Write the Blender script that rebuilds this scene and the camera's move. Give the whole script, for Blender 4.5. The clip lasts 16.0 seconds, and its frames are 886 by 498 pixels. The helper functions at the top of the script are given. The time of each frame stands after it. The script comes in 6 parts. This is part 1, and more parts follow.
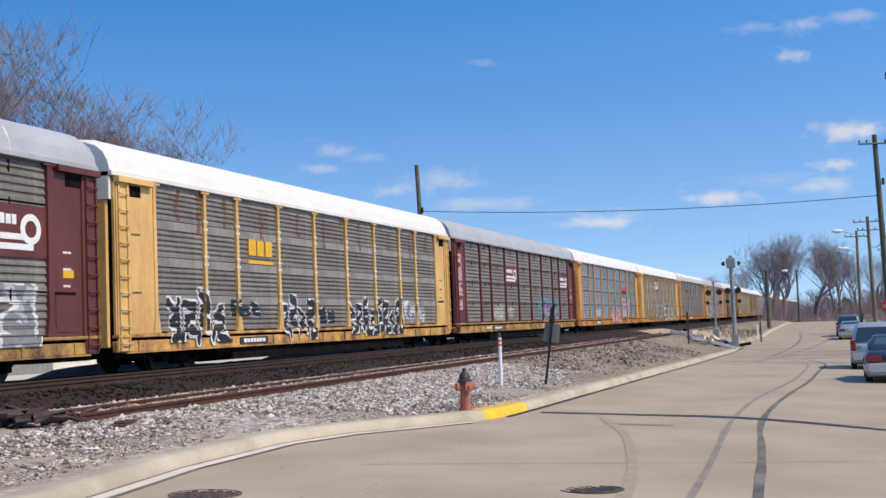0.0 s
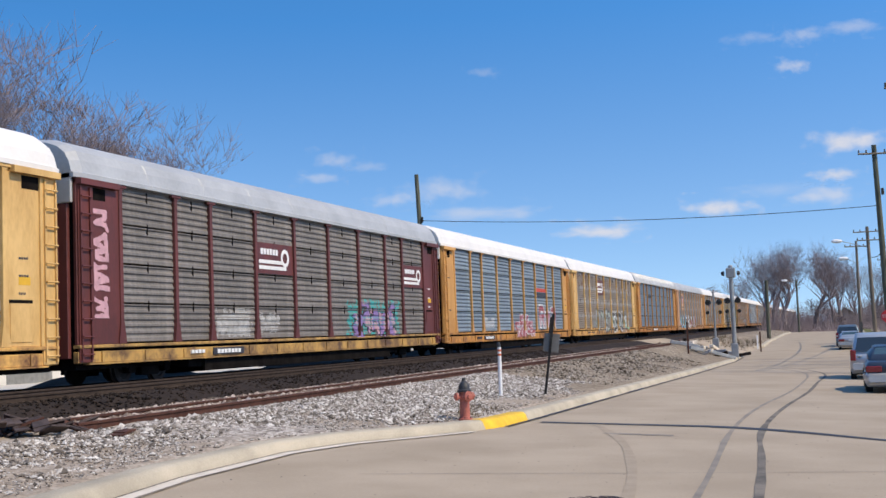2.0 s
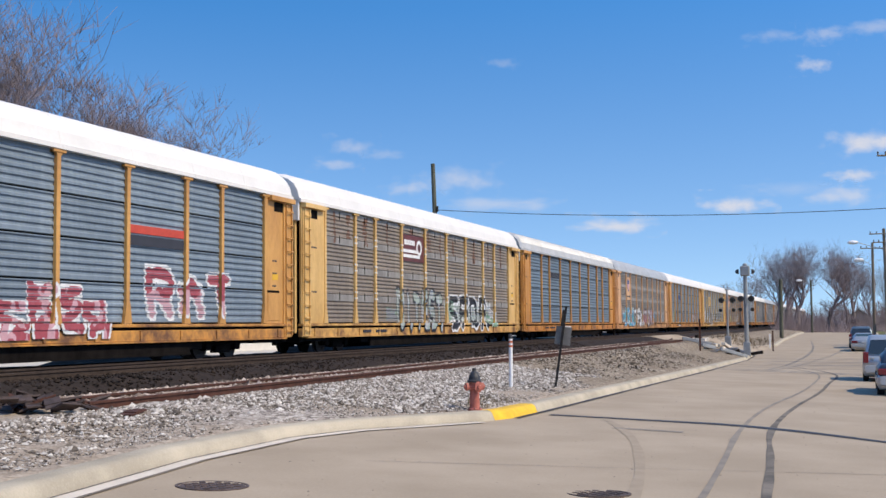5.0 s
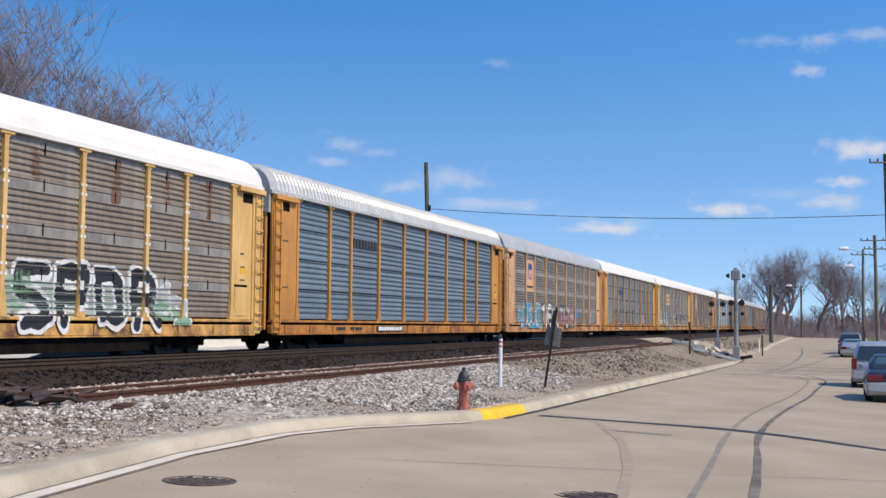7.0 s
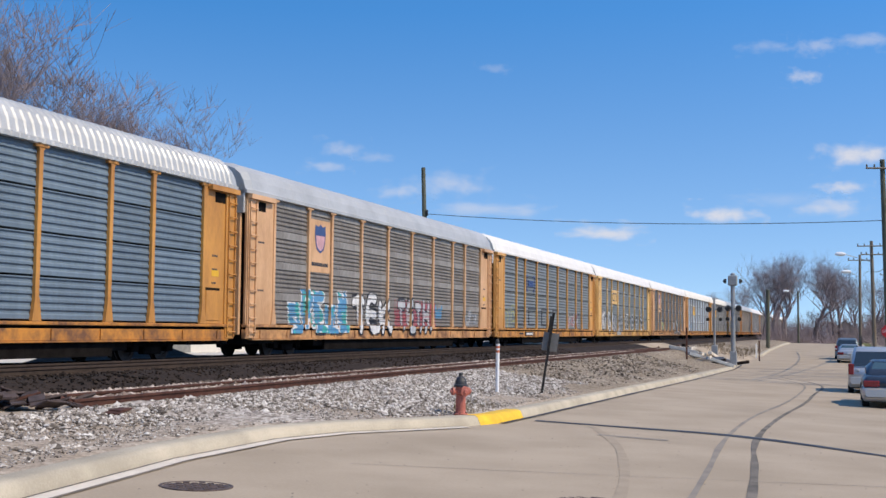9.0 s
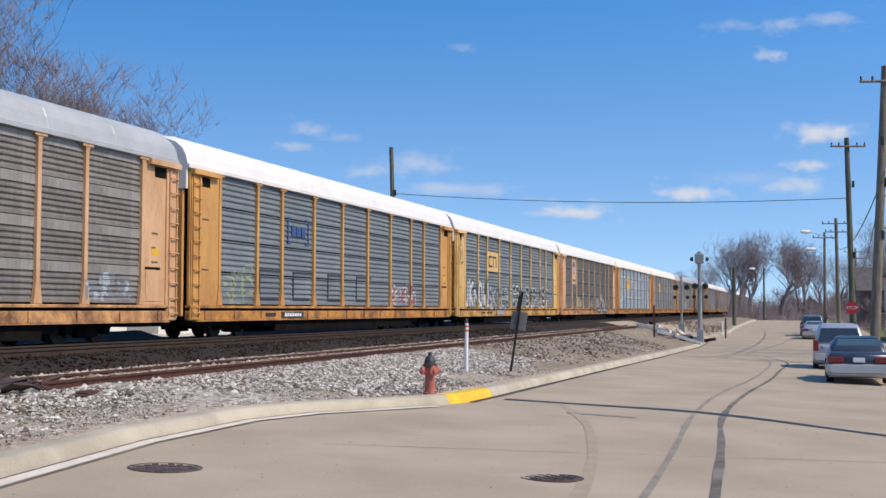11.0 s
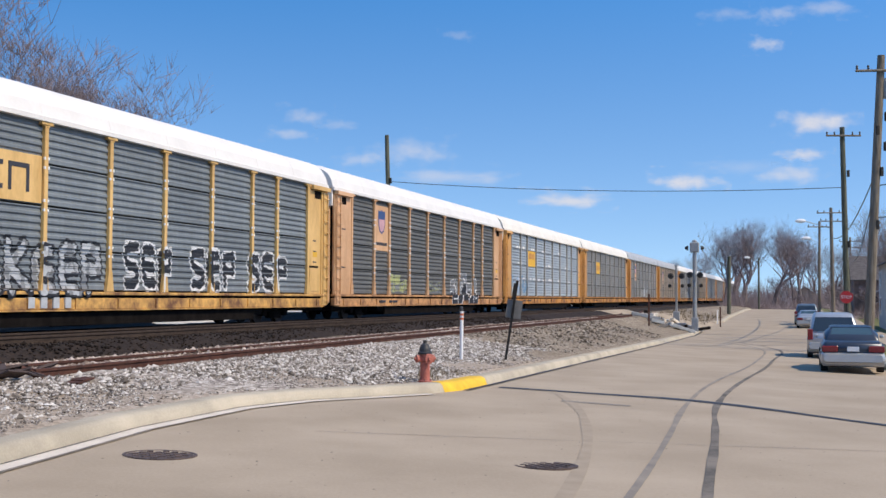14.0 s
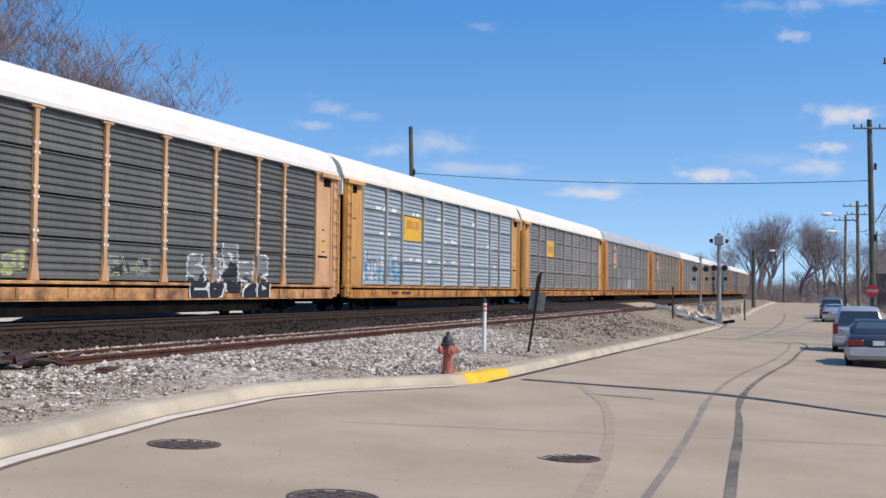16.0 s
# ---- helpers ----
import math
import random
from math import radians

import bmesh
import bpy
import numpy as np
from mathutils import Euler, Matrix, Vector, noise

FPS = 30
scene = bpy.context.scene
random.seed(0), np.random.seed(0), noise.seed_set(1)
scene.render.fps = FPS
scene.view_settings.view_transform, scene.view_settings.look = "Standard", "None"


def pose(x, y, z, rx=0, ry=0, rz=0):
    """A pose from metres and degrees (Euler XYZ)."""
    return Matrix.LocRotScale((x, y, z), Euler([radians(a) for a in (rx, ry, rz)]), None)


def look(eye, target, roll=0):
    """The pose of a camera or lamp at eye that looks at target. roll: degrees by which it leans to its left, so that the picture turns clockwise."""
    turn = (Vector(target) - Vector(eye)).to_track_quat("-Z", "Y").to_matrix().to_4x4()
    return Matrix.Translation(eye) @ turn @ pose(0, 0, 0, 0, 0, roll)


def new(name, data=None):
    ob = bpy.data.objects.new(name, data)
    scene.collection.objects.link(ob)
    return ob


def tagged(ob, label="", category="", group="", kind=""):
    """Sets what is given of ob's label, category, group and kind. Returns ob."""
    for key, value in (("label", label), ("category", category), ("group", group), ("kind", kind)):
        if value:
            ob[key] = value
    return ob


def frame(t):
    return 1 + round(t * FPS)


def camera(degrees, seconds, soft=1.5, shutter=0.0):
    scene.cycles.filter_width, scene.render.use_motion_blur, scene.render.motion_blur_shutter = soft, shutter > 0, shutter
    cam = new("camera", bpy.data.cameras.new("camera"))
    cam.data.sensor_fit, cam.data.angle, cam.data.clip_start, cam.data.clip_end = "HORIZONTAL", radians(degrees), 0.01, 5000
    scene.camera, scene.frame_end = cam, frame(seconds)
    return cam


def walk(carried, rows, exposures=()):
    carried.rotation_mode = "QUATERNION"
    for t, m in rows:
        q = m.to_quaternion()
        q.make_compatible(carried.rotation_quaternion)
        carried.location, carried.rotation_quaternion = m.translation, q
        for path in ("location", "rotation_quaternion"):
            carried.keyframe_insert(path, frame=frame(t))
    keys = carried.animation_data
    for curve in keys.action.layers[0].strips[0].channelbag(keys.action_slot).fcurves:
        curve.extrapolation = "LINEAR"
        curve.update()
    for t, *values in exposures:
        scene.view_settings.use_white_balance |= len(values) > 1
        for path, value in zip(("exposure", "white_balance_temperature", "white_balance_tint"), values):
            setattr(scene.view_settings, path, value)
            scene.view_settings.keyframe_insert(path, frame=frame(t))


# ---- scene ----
# ---- the camera and its way ----
cam = camera(42.06, 16.0)
EYE = 1.66
TURNS = [(0.0, 2.18, 3.85, 2.34), (0.5, 3.22, 4.00, 2.11), (1.0, 3.20, 4.56, 2.05), (1.5, 2.63, 4.50, 1.88), (2.0, 2.16, 4.32, 2.26),
         (2.5, 2.29, 4.11, 1.56), (3.0, 2.30, 4.09, 1.78), (3.5, 1.92, 3.65, 1.58), (4.0, 2.26, 3.72, 1.42), (4.2, 2.47, 3.85, 1.14),
         (6.5, 2.43, 3.76, -0.13), (7.0, 2.27, 3.77, -0.42), (7.5, 2.34, 3.32, -0.22), (8.0, 2.44, 3.68, -0.56), (8.2, 2.12, 3.96, -0.30),
         (10.3, 2.14, 4.04, -0.81), (10.5, 1.66, 4.01, -0.45), (11.0, 0.58, 3.02, -0.06), (11.5, 0.29, 2.70, 0.41), (12.0, 0.42, 2.78, -0.15),
         (12.5, 0.00, 2.65, 0.10), (13.0, 0.16, 2.54, 0.23), (13.5, -0.17, 2.33, 0.17), (14.0, 0.34, 2.43, -0.21), (14.5, 0.24, 2.26, -0.23),
         (15.0, 0.26, 2.27, -0.06), (15.5, 0.59, 2.12, -0.15), (16.0, 1.49, 2.01, -0.52)]
walk(cam, [(t, pose(0, 0, EYE, 90 + p, r, w)) for t, w, p, r in TURNS])

# ---- daylight ----
SUN_AZ, SUN_EL = 115.0, 48.0          # degrees clockwise from +y, and above the horizon
world = bpy.data.worlds.new("sky")
scene.world = world
world.use_nodes = True
_n = world.node_tree.nodes
_sky = _n.new("ShaderNodeTexSky")
_sky.sky_type, _sky.sun_disc = "NISHITA", False
_sky.sun_elevation, _sky.sun_rotation = radians(SUN_EL), radians(SUN_AZ)
_sky.air_density, _sky.dust_density, _sky.ozone_density = 1.0, 0.6, 2.5
_tc, _mp, _hs = _n.new("ShaderNodeTexCoord"), _n.new("ShaderNodeMapping"), _n.new("ShaderNodeHueSaturation")
_mp.inputs["Location"].default_value, _mp.inputs["Scale"].default_value = (0, 0, 0.125), (1, 1, 1.7)
_hs.inputs["Hue"].default_value = 0.498
_lk = world.node_tree.links.new
_lk(_tc.outputs["Generated"], _mp.inputs[0])
_lk(_mp.outputs[0], _sky.inputs[0])
_sz = _n.new("ShaderNodeSeparateXYZ")        # paler towards the horizon, deeper blue above
_lk(_tc.outputs["Generated"], _sz.inputs[0])
for _name, _low, _high in (("Saturation", 1.04, 1.32), ("Value", 0.79, 1.06)):
    _mr = _n.new("ShaderNodeMapRange")
    _lk(_sz.outputs[2], _mr.inputs[0])
    _mr.inputs[2].default_value, _mr.inputs[3].default_value, _mr.inputs[4].default_value = 0.27, _low, _high
    _lk(_mr.outputs[0], _hs.inputs[_name])
_lk(_sky.outputs[0], _hs.inputs["Color"])
_lk(_hs.outputs[0], _n["Background"].inputs[0])
_n["Background"].inputs[1].default_value = 0.23
sun = new("sun", bpy.data.lights.new("sun", "SUN"))
sun.data.energy, sun.data.angle, sun.data.color = 4.3, radians(0.53), (1.0, 0.855, 0.655)
_a, _e = radians(SUN_AZ), radians(SUN_EL)
sun.matrix_world = look((80 * math.sin(_a) * math.cos(_e), 80 * math.cos(_a) * math.cos(_e), 80 * math.sin(_e)), (0, 0, 0))
scene.view_settings.exposure = 0.0

# ---- materials ----


def material(name, color, rough=0.7, metal=0.0, vary=0.25, scale=3.0, fine=40.0, bump=0.15, second=None, object_vary=0.0, stretch=(1, 1, 1), spec=0.5, coords="Object"):
    """Two scales of noise between color and a darker or second colour, with fine relief."""
    m = bpy.data.materials.new(name)
    m.use_nodes = True
    nt, b = m.node_tree, m.node_tree.nodes["Principled BSDF"]
    add, link = nt.nodes.new, nt.links.new
    tc, mp = add("ShaderNodeTexCoord"), add("ShaderNodeMapping")
    link(tc.outputs[coords], mp.inputs[0])
    mp.inputs["Scale"].default_value = stretch
    big, small = add("ShaderNodeTexNoise"), add("ShaderNodeTexNoise")
    for n, s, d in ((big, scale, 5.0), (small, fine, 3.0)):
        link(mp.outputs[0], n.inputs["Vector"])
        n.inputs["Scale"].default_value, n.inputs["Detail"].default_value = s, d
    ramp = add("ShaderNodeValToRGB")
    dark = second or tuple(c * (1 - 2 * vary) for c in color)
    ramp.color_ramp.elements[0].position, ramp.color_ramp.elements[0].color = 0.32, (*dark, 1)
    ramp.color_ramp.elements[1].position, ramp.color_ramp.elements[1].color = 0.66, (*color, 1)
    mixf = add("ShaderNodeMath")
    mixf.operation = "MULTIPLY_ADD"
    link(small.outputs[0], mixf.inputs[0])
    mixf.inputs[1].default_value = 0.35
    sub = add("ShaderNodeMath")
    sub.operation = "SUBTRACT"
    link(big.outputs[0], sub.inputs[0])
    sub.inputs[1].default_value = 0.17
    link(sub.outputs[0], mixf.inputs[2])
    link(mixf.outputs[0], ramp.inputs[0])
    out = ramp.outputs[0]
    if object_vary:
        info, hsv, mr = add("ShaderNodeObjectInfo"), add("ShaderNodeHueSaturation"), add("ShaderNodeMapRange")
        link(info.outputs["Random"], mr.inputs[0])
        mr.inputs[3].default_value, mr.inputs[4].default_value = 1 - object_vary, 1 + object_vary
        link(mr.outputs[0], hsv.inputs["Value"])
        link(out, hsv.inputs["Color"])
        out = hsv.outputs[0]
    link(out, b.inputs["Base Color"])
    b.inputs["Roughness"].default_value, b.inputs["Metallic"].default_value = rough, metal
    b.inputs["Specular IOR Level"].default_value = spec
    if bump:
        bm = add("ShaderNodeBump")
        bm.inputs["Strength"].default_value, bm.inputs["Distance"].default_value = bump, 0.02
        link(small.outputs[0], bm.inputs["Height"])
        link(bm.outputs[0], b.inputs["Normal"])
    return m


def glass(name, tint=(0.03, 0.04, 0.05)):
    m = bpy.data.materials.new(name)
    m.use_nodes = True
    b = m.node_tree.nodes["Principled BSDF"]
    b.inputs["Base Color"].default_value = (*tint, 1)
    b.inputs["Roughness"].default_value = 0.06
    b.inputs["Specular IOR Level"].default_value = 0.8
    return m


# ---- plan: tracks run along ALONG, ACROSS points away from the camera ----
HEAD = radians(16.8)
ALONG = Vector((math.sin(HEAD), math.cos(HEAD), 0))
ACROSS = Vector((-math.cos(HEAD), math.sin(HEAD), 0))
TRACK_RZ = 90 - 16.8
D_TRAIN, D_NEAR, D_SIDING = 19.75, 15.5, 11.3     # distance of each track's middle
RAIL_Z, TRAIN_Z = 0.86, 0.70


def at(s, d, z=0.0):
    return ALONG * s + ACROSS * d + Vector((0, 0, z))


def lerp(a, b, f):
    return a + (b - a) * max(0.0, min(1.0, f))


def smooth(a, b, x):
    f = max(0.0, min(1.0, (x - a) / (b - a)))
    return f * f * (3 - 2 * f)


def road_z(x, y):
    return min(max(-0.04 * x, -0.6), 0.4) + 0.75 * max(0.0, min(1.0, (y - 78) / 70))


# left edge of the carriageway (foot of the kerb), and its right edge
LEFT = [(-4.6, -80), (-4.4, 0), (-4.25, 7), (-4.05, 9.9), (-3.62, 13.3), (-2.95, 16.1), (-2.2, 17.6), (-1.24, 18.75), (-0.4, 19.8), (0.22, 20.9),
        (0.9, 23.1), (2.2, 27.5), (4.57, 35.5), (8.74, 49.4), (14.9, 70.7), (17.4, 79.9)]


def left_x(y):
    for (x0, y0), (x1, y1) in zip(LEFT, LEFT[1:]):
        if y <= y1:
            return x0 + (x1 - x0) * (y - y0) / (y1 - y0)
    return 17.4 + (y - 79.9) * 0.29


def right_x(y):
    return 14.1 + (y - 37.7) * 0.3


def ground_z(x, y):
    d = -math.cos(HEAD) * x + math.sin(HEAD) * y
    rz = road_z(x, y)
    lx, rx = left_x(y), right_x(y)
    out_l, out_r = lx - x, x - rx
    if out_l > 0.2 and d > 0:
        # verge, siding, ballast bed, and an added bank behind the train
        z = lerp(rz + 0.13, 0.47, (out_l - 0.3) / 5.0) if d < 10 else 0.47
        if d > 9:
            z = lerp(z, 0.47, (d - 9) / 1.0)
        z += 0.24 * smooth(13.0, 14.0, d)
        z -= 0.07 * smooth(17.2, 18.2, d)
        z -= 0.34 * smooth(22.4, 24.2, d)
        s = math.sin(HEAD) * x + math.cos(HEAD) * y
        # added bank darkens the view under the cars, with openings towards the white building
        z += 0.5 * smooth(22.6, 23.6, d) * (1 - smooth(24.6, 26.5, d)) * smooth(30.5, 32.5, s) * (1 - smooth(37.5, 38.6, s) * (1 - smooth(47.4, 48.6, s)))
        return z
    if out_r > 0:
        return rz + 0.1 + 0.1 * smooth(2.5, 7.0, out_r)
    return rz - 0.12


# ---- small builders ----


def mesh_object(name, bm, mat=None, parent=None, label="", smooth_faces=False):
    me = bpy.data.meshes.new(name)
    bm.normal_update()
    bm.to_mesh(me)
    bm.free()
    if smooth_faces:
        me.polygons.foreach_set("use_smooth", [True] * len(me.polygons))
    for m in (mat if isinstance(mat, (list, tuple)) else [mat]):
        if m:
            me.materials.append(m)
    ob = new(name, me)
    if parent:
        ob.parent = parent
    if label:
        ob["label"] = label
    return ob


def part(name, bm, mat, parent, label="", smooth_faces=False):
    return mesh_object(name, bm, mat, parent, label, smooth_faces)


def shared(name, me, parent, m=None):
    ob = new(name, me)
    ob.parent = parent
    if m is not None:
        ob.matrix_basis = m
    return ob


def raw_mesh(name, verts, faces, mats=(), index=None, smooth_faces=False):
    me = bpy.data.meshes.new(name)
    me.from_pydata(verts, [], faces)
    for m in mats:
        me.materials.append(m)
    if index is not None:
        me.polygons.foreach_set("material_index", index)
    if smooth_faces:
        me.polygons.foreach_set("use_smooth", [True] * len(me.polygons))
    me.update()
    return me


def box(bm, x0, x1, y0, y1, z0, z1, bevel=0.0):
    v = [bm.verts.new((x, y, z)) for z in (z0, z1) for y in (y0, y1) for x in (x0, x1)]
    fs = [bm.faces.new([v[i] for i in f]) for f in ((0, 2, 3, 1), (4, 5, 7, 6), (0, 1, 5, 4), (2, 6, 7, 3), (0, 4, 6, 2), (1, 3, 7, 5))]
    if bevel:
        bmesh.ops.bevel(bm, geom=list({e for f in fs for e in f.edges}), offset=bevel, segments=1, affect="EDGES")
    return bm


def boxes(*args):
    bm = bmesh.new()
    for a in args:
        box(bm, *a)
    return bm


def tube(bm, p0, p1, r0, r1=None, n=10, caps=True):
    p0, p1 = Vector(p0), Vector(p1)
    r1 = r0 if r1 is None else r1
    q = (p1 - p0).to_track_quat("Z", "Y")
    rings = []
    for p, r in ((p0, r0), (p1, r1)):
        rings.append([bm.verts.new(p + q @ Vector((r * math.cos(2 * math.pi * i / n), r * math.sin(2 * math.pi * i / n), 0))) for i in range(n)])
    for i in range(n):
        bm.faces.new((rings[0][i], rings[0][(i + 1) % n], rings[1][(i + 1) % n], rings[1][i]))
    if caps:
        bm.faces.new(rings[0][::-1])
        bm.faces.new(rings[1])
    return bm


def lathe(bm, profile, n=16, centre=(0, 0, 0), axis="Z"):
    c = Vector(centre)
    rings = []
    for r, h in profile:
        ring = []
        for i in range(n):
            a = 2 * math.pi * i / n
            p = Vector((r * math.cos(a), r * math.sin(a), h))
            if axis == "Y":
                p = Vector((p.x, p.z, p.y))
            elif axis == "X":
                p = Vector((p.z, p.x, p.y))
            ring.append(bm.verts.new(c + p))
        rings.append(ring)
    for a, b in zip(rings, rings[1:]):
        for i in range(n):
            bm.faces.new((a[i], a[(i + 1) % n], b[(i + 1) % n], b[i]))
    bm.faces.new(rings[0][::-1])
    bm.faces.new(rings[-1])
    return bm


def thing(name, m, label, category, group=""):
    ob = new(name)
    ob.matrix_basis = m
    ob.empty_display_size = 0.2
    return tagged(ob, label, category, group)

# ---- surfaces of the place ----
CONCRETE = material("road_concrete", (0.415, 0.338, 0.25), 0.9, vary=0.1, scale=0.5, fine=30, bump=0.15, second=(0.335, 0.27, 0.195), spec=0.2)
KERB = material("kerb_concrete", (0.50, 0.44, 0.34), 0.9, vary=0.15, scale=1.2, fine=40, bump=0.2, spec=0.2)
GUTTER = material("gutter_concrete", (0.70, 0.62, 0.52), 0.9, vary=0.1, scale=2, fine=40, spec=0.2)
YELLOW = material("yellow_kerb_paint", (0.85, 0.52, 0.02), 0.6, vary=0.12, scale=4, fine=60)
TAR = material("tar_seal", (0.05, 0.045, 0.04), 0.6, vary=0.2, scale=6)
RUBBER_MARK = material("tyre_mark", (0.2, 0.175, 0.15), 0.85, vary=0.2, scale=1.5, fine=30, second=(0.30, 0.26, 0.21), spec=0.2)
RUBBER_DARK = material("dark_tyre_mark", (0.09, 0.08, 0.068), 0.85, vary=0.2, scale=1.5, fine=30, second=(0.22, 0.19, 0.155), spec=0.2)
IRON = material("cast_iron", (0.14, 0.10, 0.085), 0.7, 0.3, vary=0.25, scale=8, fine=60, bump=0.5)
RAIL = material("worn_rail_steel", (0.062, 0.044, 0.034), 0.85, 0.0, vary=0.2, scale=5, spec=0.15)
RUST = material("rusty_rail", (0.095, 0.036, 0.022), 0.85, 0.2, vary=0.25, scale=6, fine=50, bump=0.3)
TIE = material("weathered_tie", (0.045, 0.032, 0.024), 0.95, vary=0.3, scale=2, fine=20, bump=0.5, object_vary=0.3, stretch=(1, 8, 1), spec=0.2)


def ground_material():
    """Dry grass and soil, gravel on the verge, brown ballast between the tracks, by the distance across the tracks."""
    m = bpy.data.materials.new("soil_gravel_and_grass")
    m.use_nodes = True
    nt, b = m.node_tree, m.node_tree.nodes["Principled BSDF"]
    add, link = nt.nodes.new, nt.links.new
    tc = add("ShaderNodeTexCoord")
    sep = add("ShaderNodeSeparateXYZ")
    mp = add("ShaderNodeMapping")
    mp.vector_type = "POINT"
    mp.inputs["Rotation"].default_value = (0, 0, -radians(TRACK_RZ))
    link(tc.outputs["Object"], mp.inputs[0])
    link(mp.outputs[0], sep.inputs[0])

    def noise_node(scale, detail=6.0):
        n = add("ShaderNodeTexNoise")
        n.inputs["Scale"].default_value, n.inputs["Detail"].default_value = scale, detail
        link(tc.outputs["Object"], n.inputs["Vector"])
        return n
    n1, n2, n3 = noise_node(0.25), noise_node(2.2), noise_node(22.0)
    vor = add("ShaderNodeTexVoronoi")
    vor.inputs["Scale"].default_value = 13.0
    link(tc.outputs["Object"], vor.inputs["Vector"])

    def ramp(sock, *stops):
        r = add("ShaderNodeValToRGB")
        el = r.color_ramp.elements
        while len(el) < len(stops):
            el.new(0.5)
        for e, (p, c) in zip(el, stops):
            e.position, e.color = p, (*c, 1)
        link(sock, r.inputs[0])
        return r.outputs[0]

    def mix(f, a, c, kind="MIX"):
        n = add("ShaderNodeMix")
        n.data_type, n.blend_type = "RGBA", kind
        if isinstance(f, float):
            n.inputs[0].default_value = f
        else:
            link(f, n.inputs[0])
        link(a, n.inputs[6])
        link(c, n.inputs[7])
        return n.outputs[2]

    def band(lo0, lo1, noise_amt=0.8):
        w = add("ShaderNodeMath")
        w.operation = "MULTIPLY_ADD"
        link(n2.outputs[0], w.inputs[0])
        w.inputs[1].default_value = noise_amt * 2
        link(sep.outputs[1], w.inputs[2])
        r = add("ShaderNodeMapRange")
        link(w.outputs[0], r.inputs[0])
        r.inputs[1].default_value, r.inputs[2].default_value = lo0 + noise_amt, lo1 + noise_amt
        return r.outputs[0]
    grass = ramp(n3.outputs[0], (0.3, (0.075, 0.085, 0.025)), (0.7, (0.22, 0.205, 0.085)))
    soil = ramp(n3.outputs[0], (0.3, (0.19, 0.145, 0.105)), (0.7, (0.46, 0.375, 0.28)))
    gravel = ramp(vor.outputs["Color"], (0.1, (0.12, 0.10, 0.085)), (0.45, (0.32, 0.275, 0.235)), (0.9, (0.60, 0.55, 0.49)))
    far = add("ShaderNodeMapRange")
    link(sep.outputs[0], far.inputs[0])
    far.inputs[1].default_value, far.inputs[2].default_value = 24, 33
    gravel = mix(far.outputs[0], gravel, ramp(vor.outputs["Color"], (0.1, (0.085, 0.066, 0.047)), (0.5, (0.26, 0.21, 0.155)), (0.9, (0.52, 0.45, 0.36))))
    soil = mix(far.outputs[0], soil, ramp(n3.outputs[0], (0.3, (0.09, 0.068, 0.047)), (0.7, (0.33, 0.26, 0.18))))
    patchy = mix(ramp(n1.outputs[0], (0.35, (0, 0, 0)), (0.55, (1, 1, 1))), gravel, soil)
    patchy = mix(0.7, gravel, patchy)
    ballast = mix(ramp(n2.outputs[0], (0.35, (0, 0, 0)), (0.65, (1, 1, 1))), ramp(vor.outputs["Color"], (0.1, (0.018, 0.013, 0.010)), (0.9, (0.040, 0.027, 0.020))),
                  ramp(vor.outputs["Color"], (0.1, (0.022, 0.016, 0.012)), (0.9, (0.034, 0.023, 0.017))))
    col = mix(band(-1.5, -0.5), grass, patchy)
    # near-black ballast runs on to 27 m, the train's ground shade put in its colour
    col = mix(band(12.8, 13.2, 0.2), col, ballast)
    col = mix(band(26.6, 27.2, 0.3), col, ramp(n3.outputs[0], (0.3, (0.42, 0.40, 0.37)), (0.7, (0.60, 0.57, 0.53))))
    col = mix(band(48, 50), col, grass)
    link(col, b.inputs["Base Color"])
    b.inputs["Roughness"].default_value = 0.95
    b.inputs["Specular IOR Level"].default_value = 0.2
    bp = add("ShaderNodeBump")
    bp.inputs["Strength"].default_value, bp.inputs["Distance"].default_value = 0.35, 0.03
    link(vor.outputs["Distance"], bp.inputs["Height"])
    link(bp.outputs[0], b.inputs["Normal"])
    return m


GROUND = ground_material()

# ---- ground, road, kerbs ----


def spread(lo, hi, fine_lo, fine_hi, step, growth=1.25):
    xs = [fine_lo + i * step for i in range(int((fine_hi - fine_lo) / step) + 1)]
    s, x = step, xs[-1]
    while x < hi:
        s *= growth
        x += s
        xs.append(x)
    s, x = step, xs[0]
    while x > lo:
        s *= growth
        x -= s
        xs.insert(0, x)
    return xs


def build_ground():
    ss, ds = spread(-2500, 4000, 5, 75, 0.4), spread(-2500, 3000, -6, 24, 0.3)
    verts, faces = [], []
    for d in ds:
        for s in ss:
            p = at(s, d)
            z = ground_z(p.x, p.y)
            lx = left_x(p.y)
            if p.x < lx - 0.5:
                z += 0.05 * (noise.noise(Vector((p.x * 0.7, p.y * 0.7, 0))) + 0.6 * noise.noise(Vector((p.x * 2.3, p.y * 2.3, 3))))
            verts.append((p.x, p.y, z))
    w = len(ss)
    for j in range(len(ds) - 1):
        for i in range(w - 1):
            a = j * w + i
            faces.append((a, a + w, a + w + 1, a + 1))
    faces = [f[::-1] for f in faces]
    ob = new("ground", raw_mesh("ground", verts, faces, [GROUND], smooth_faces=True))
    tagged(ob, "gravel verge, dry grass and brown ballast along the tracks", "ground", kind="structure")


build_ground()


def road_ys():
    return [-80, -40, -20, -8] + [y * 0.8 for y in range(0, 90)] + [73 + 3 * i for i in range(0, 34)]


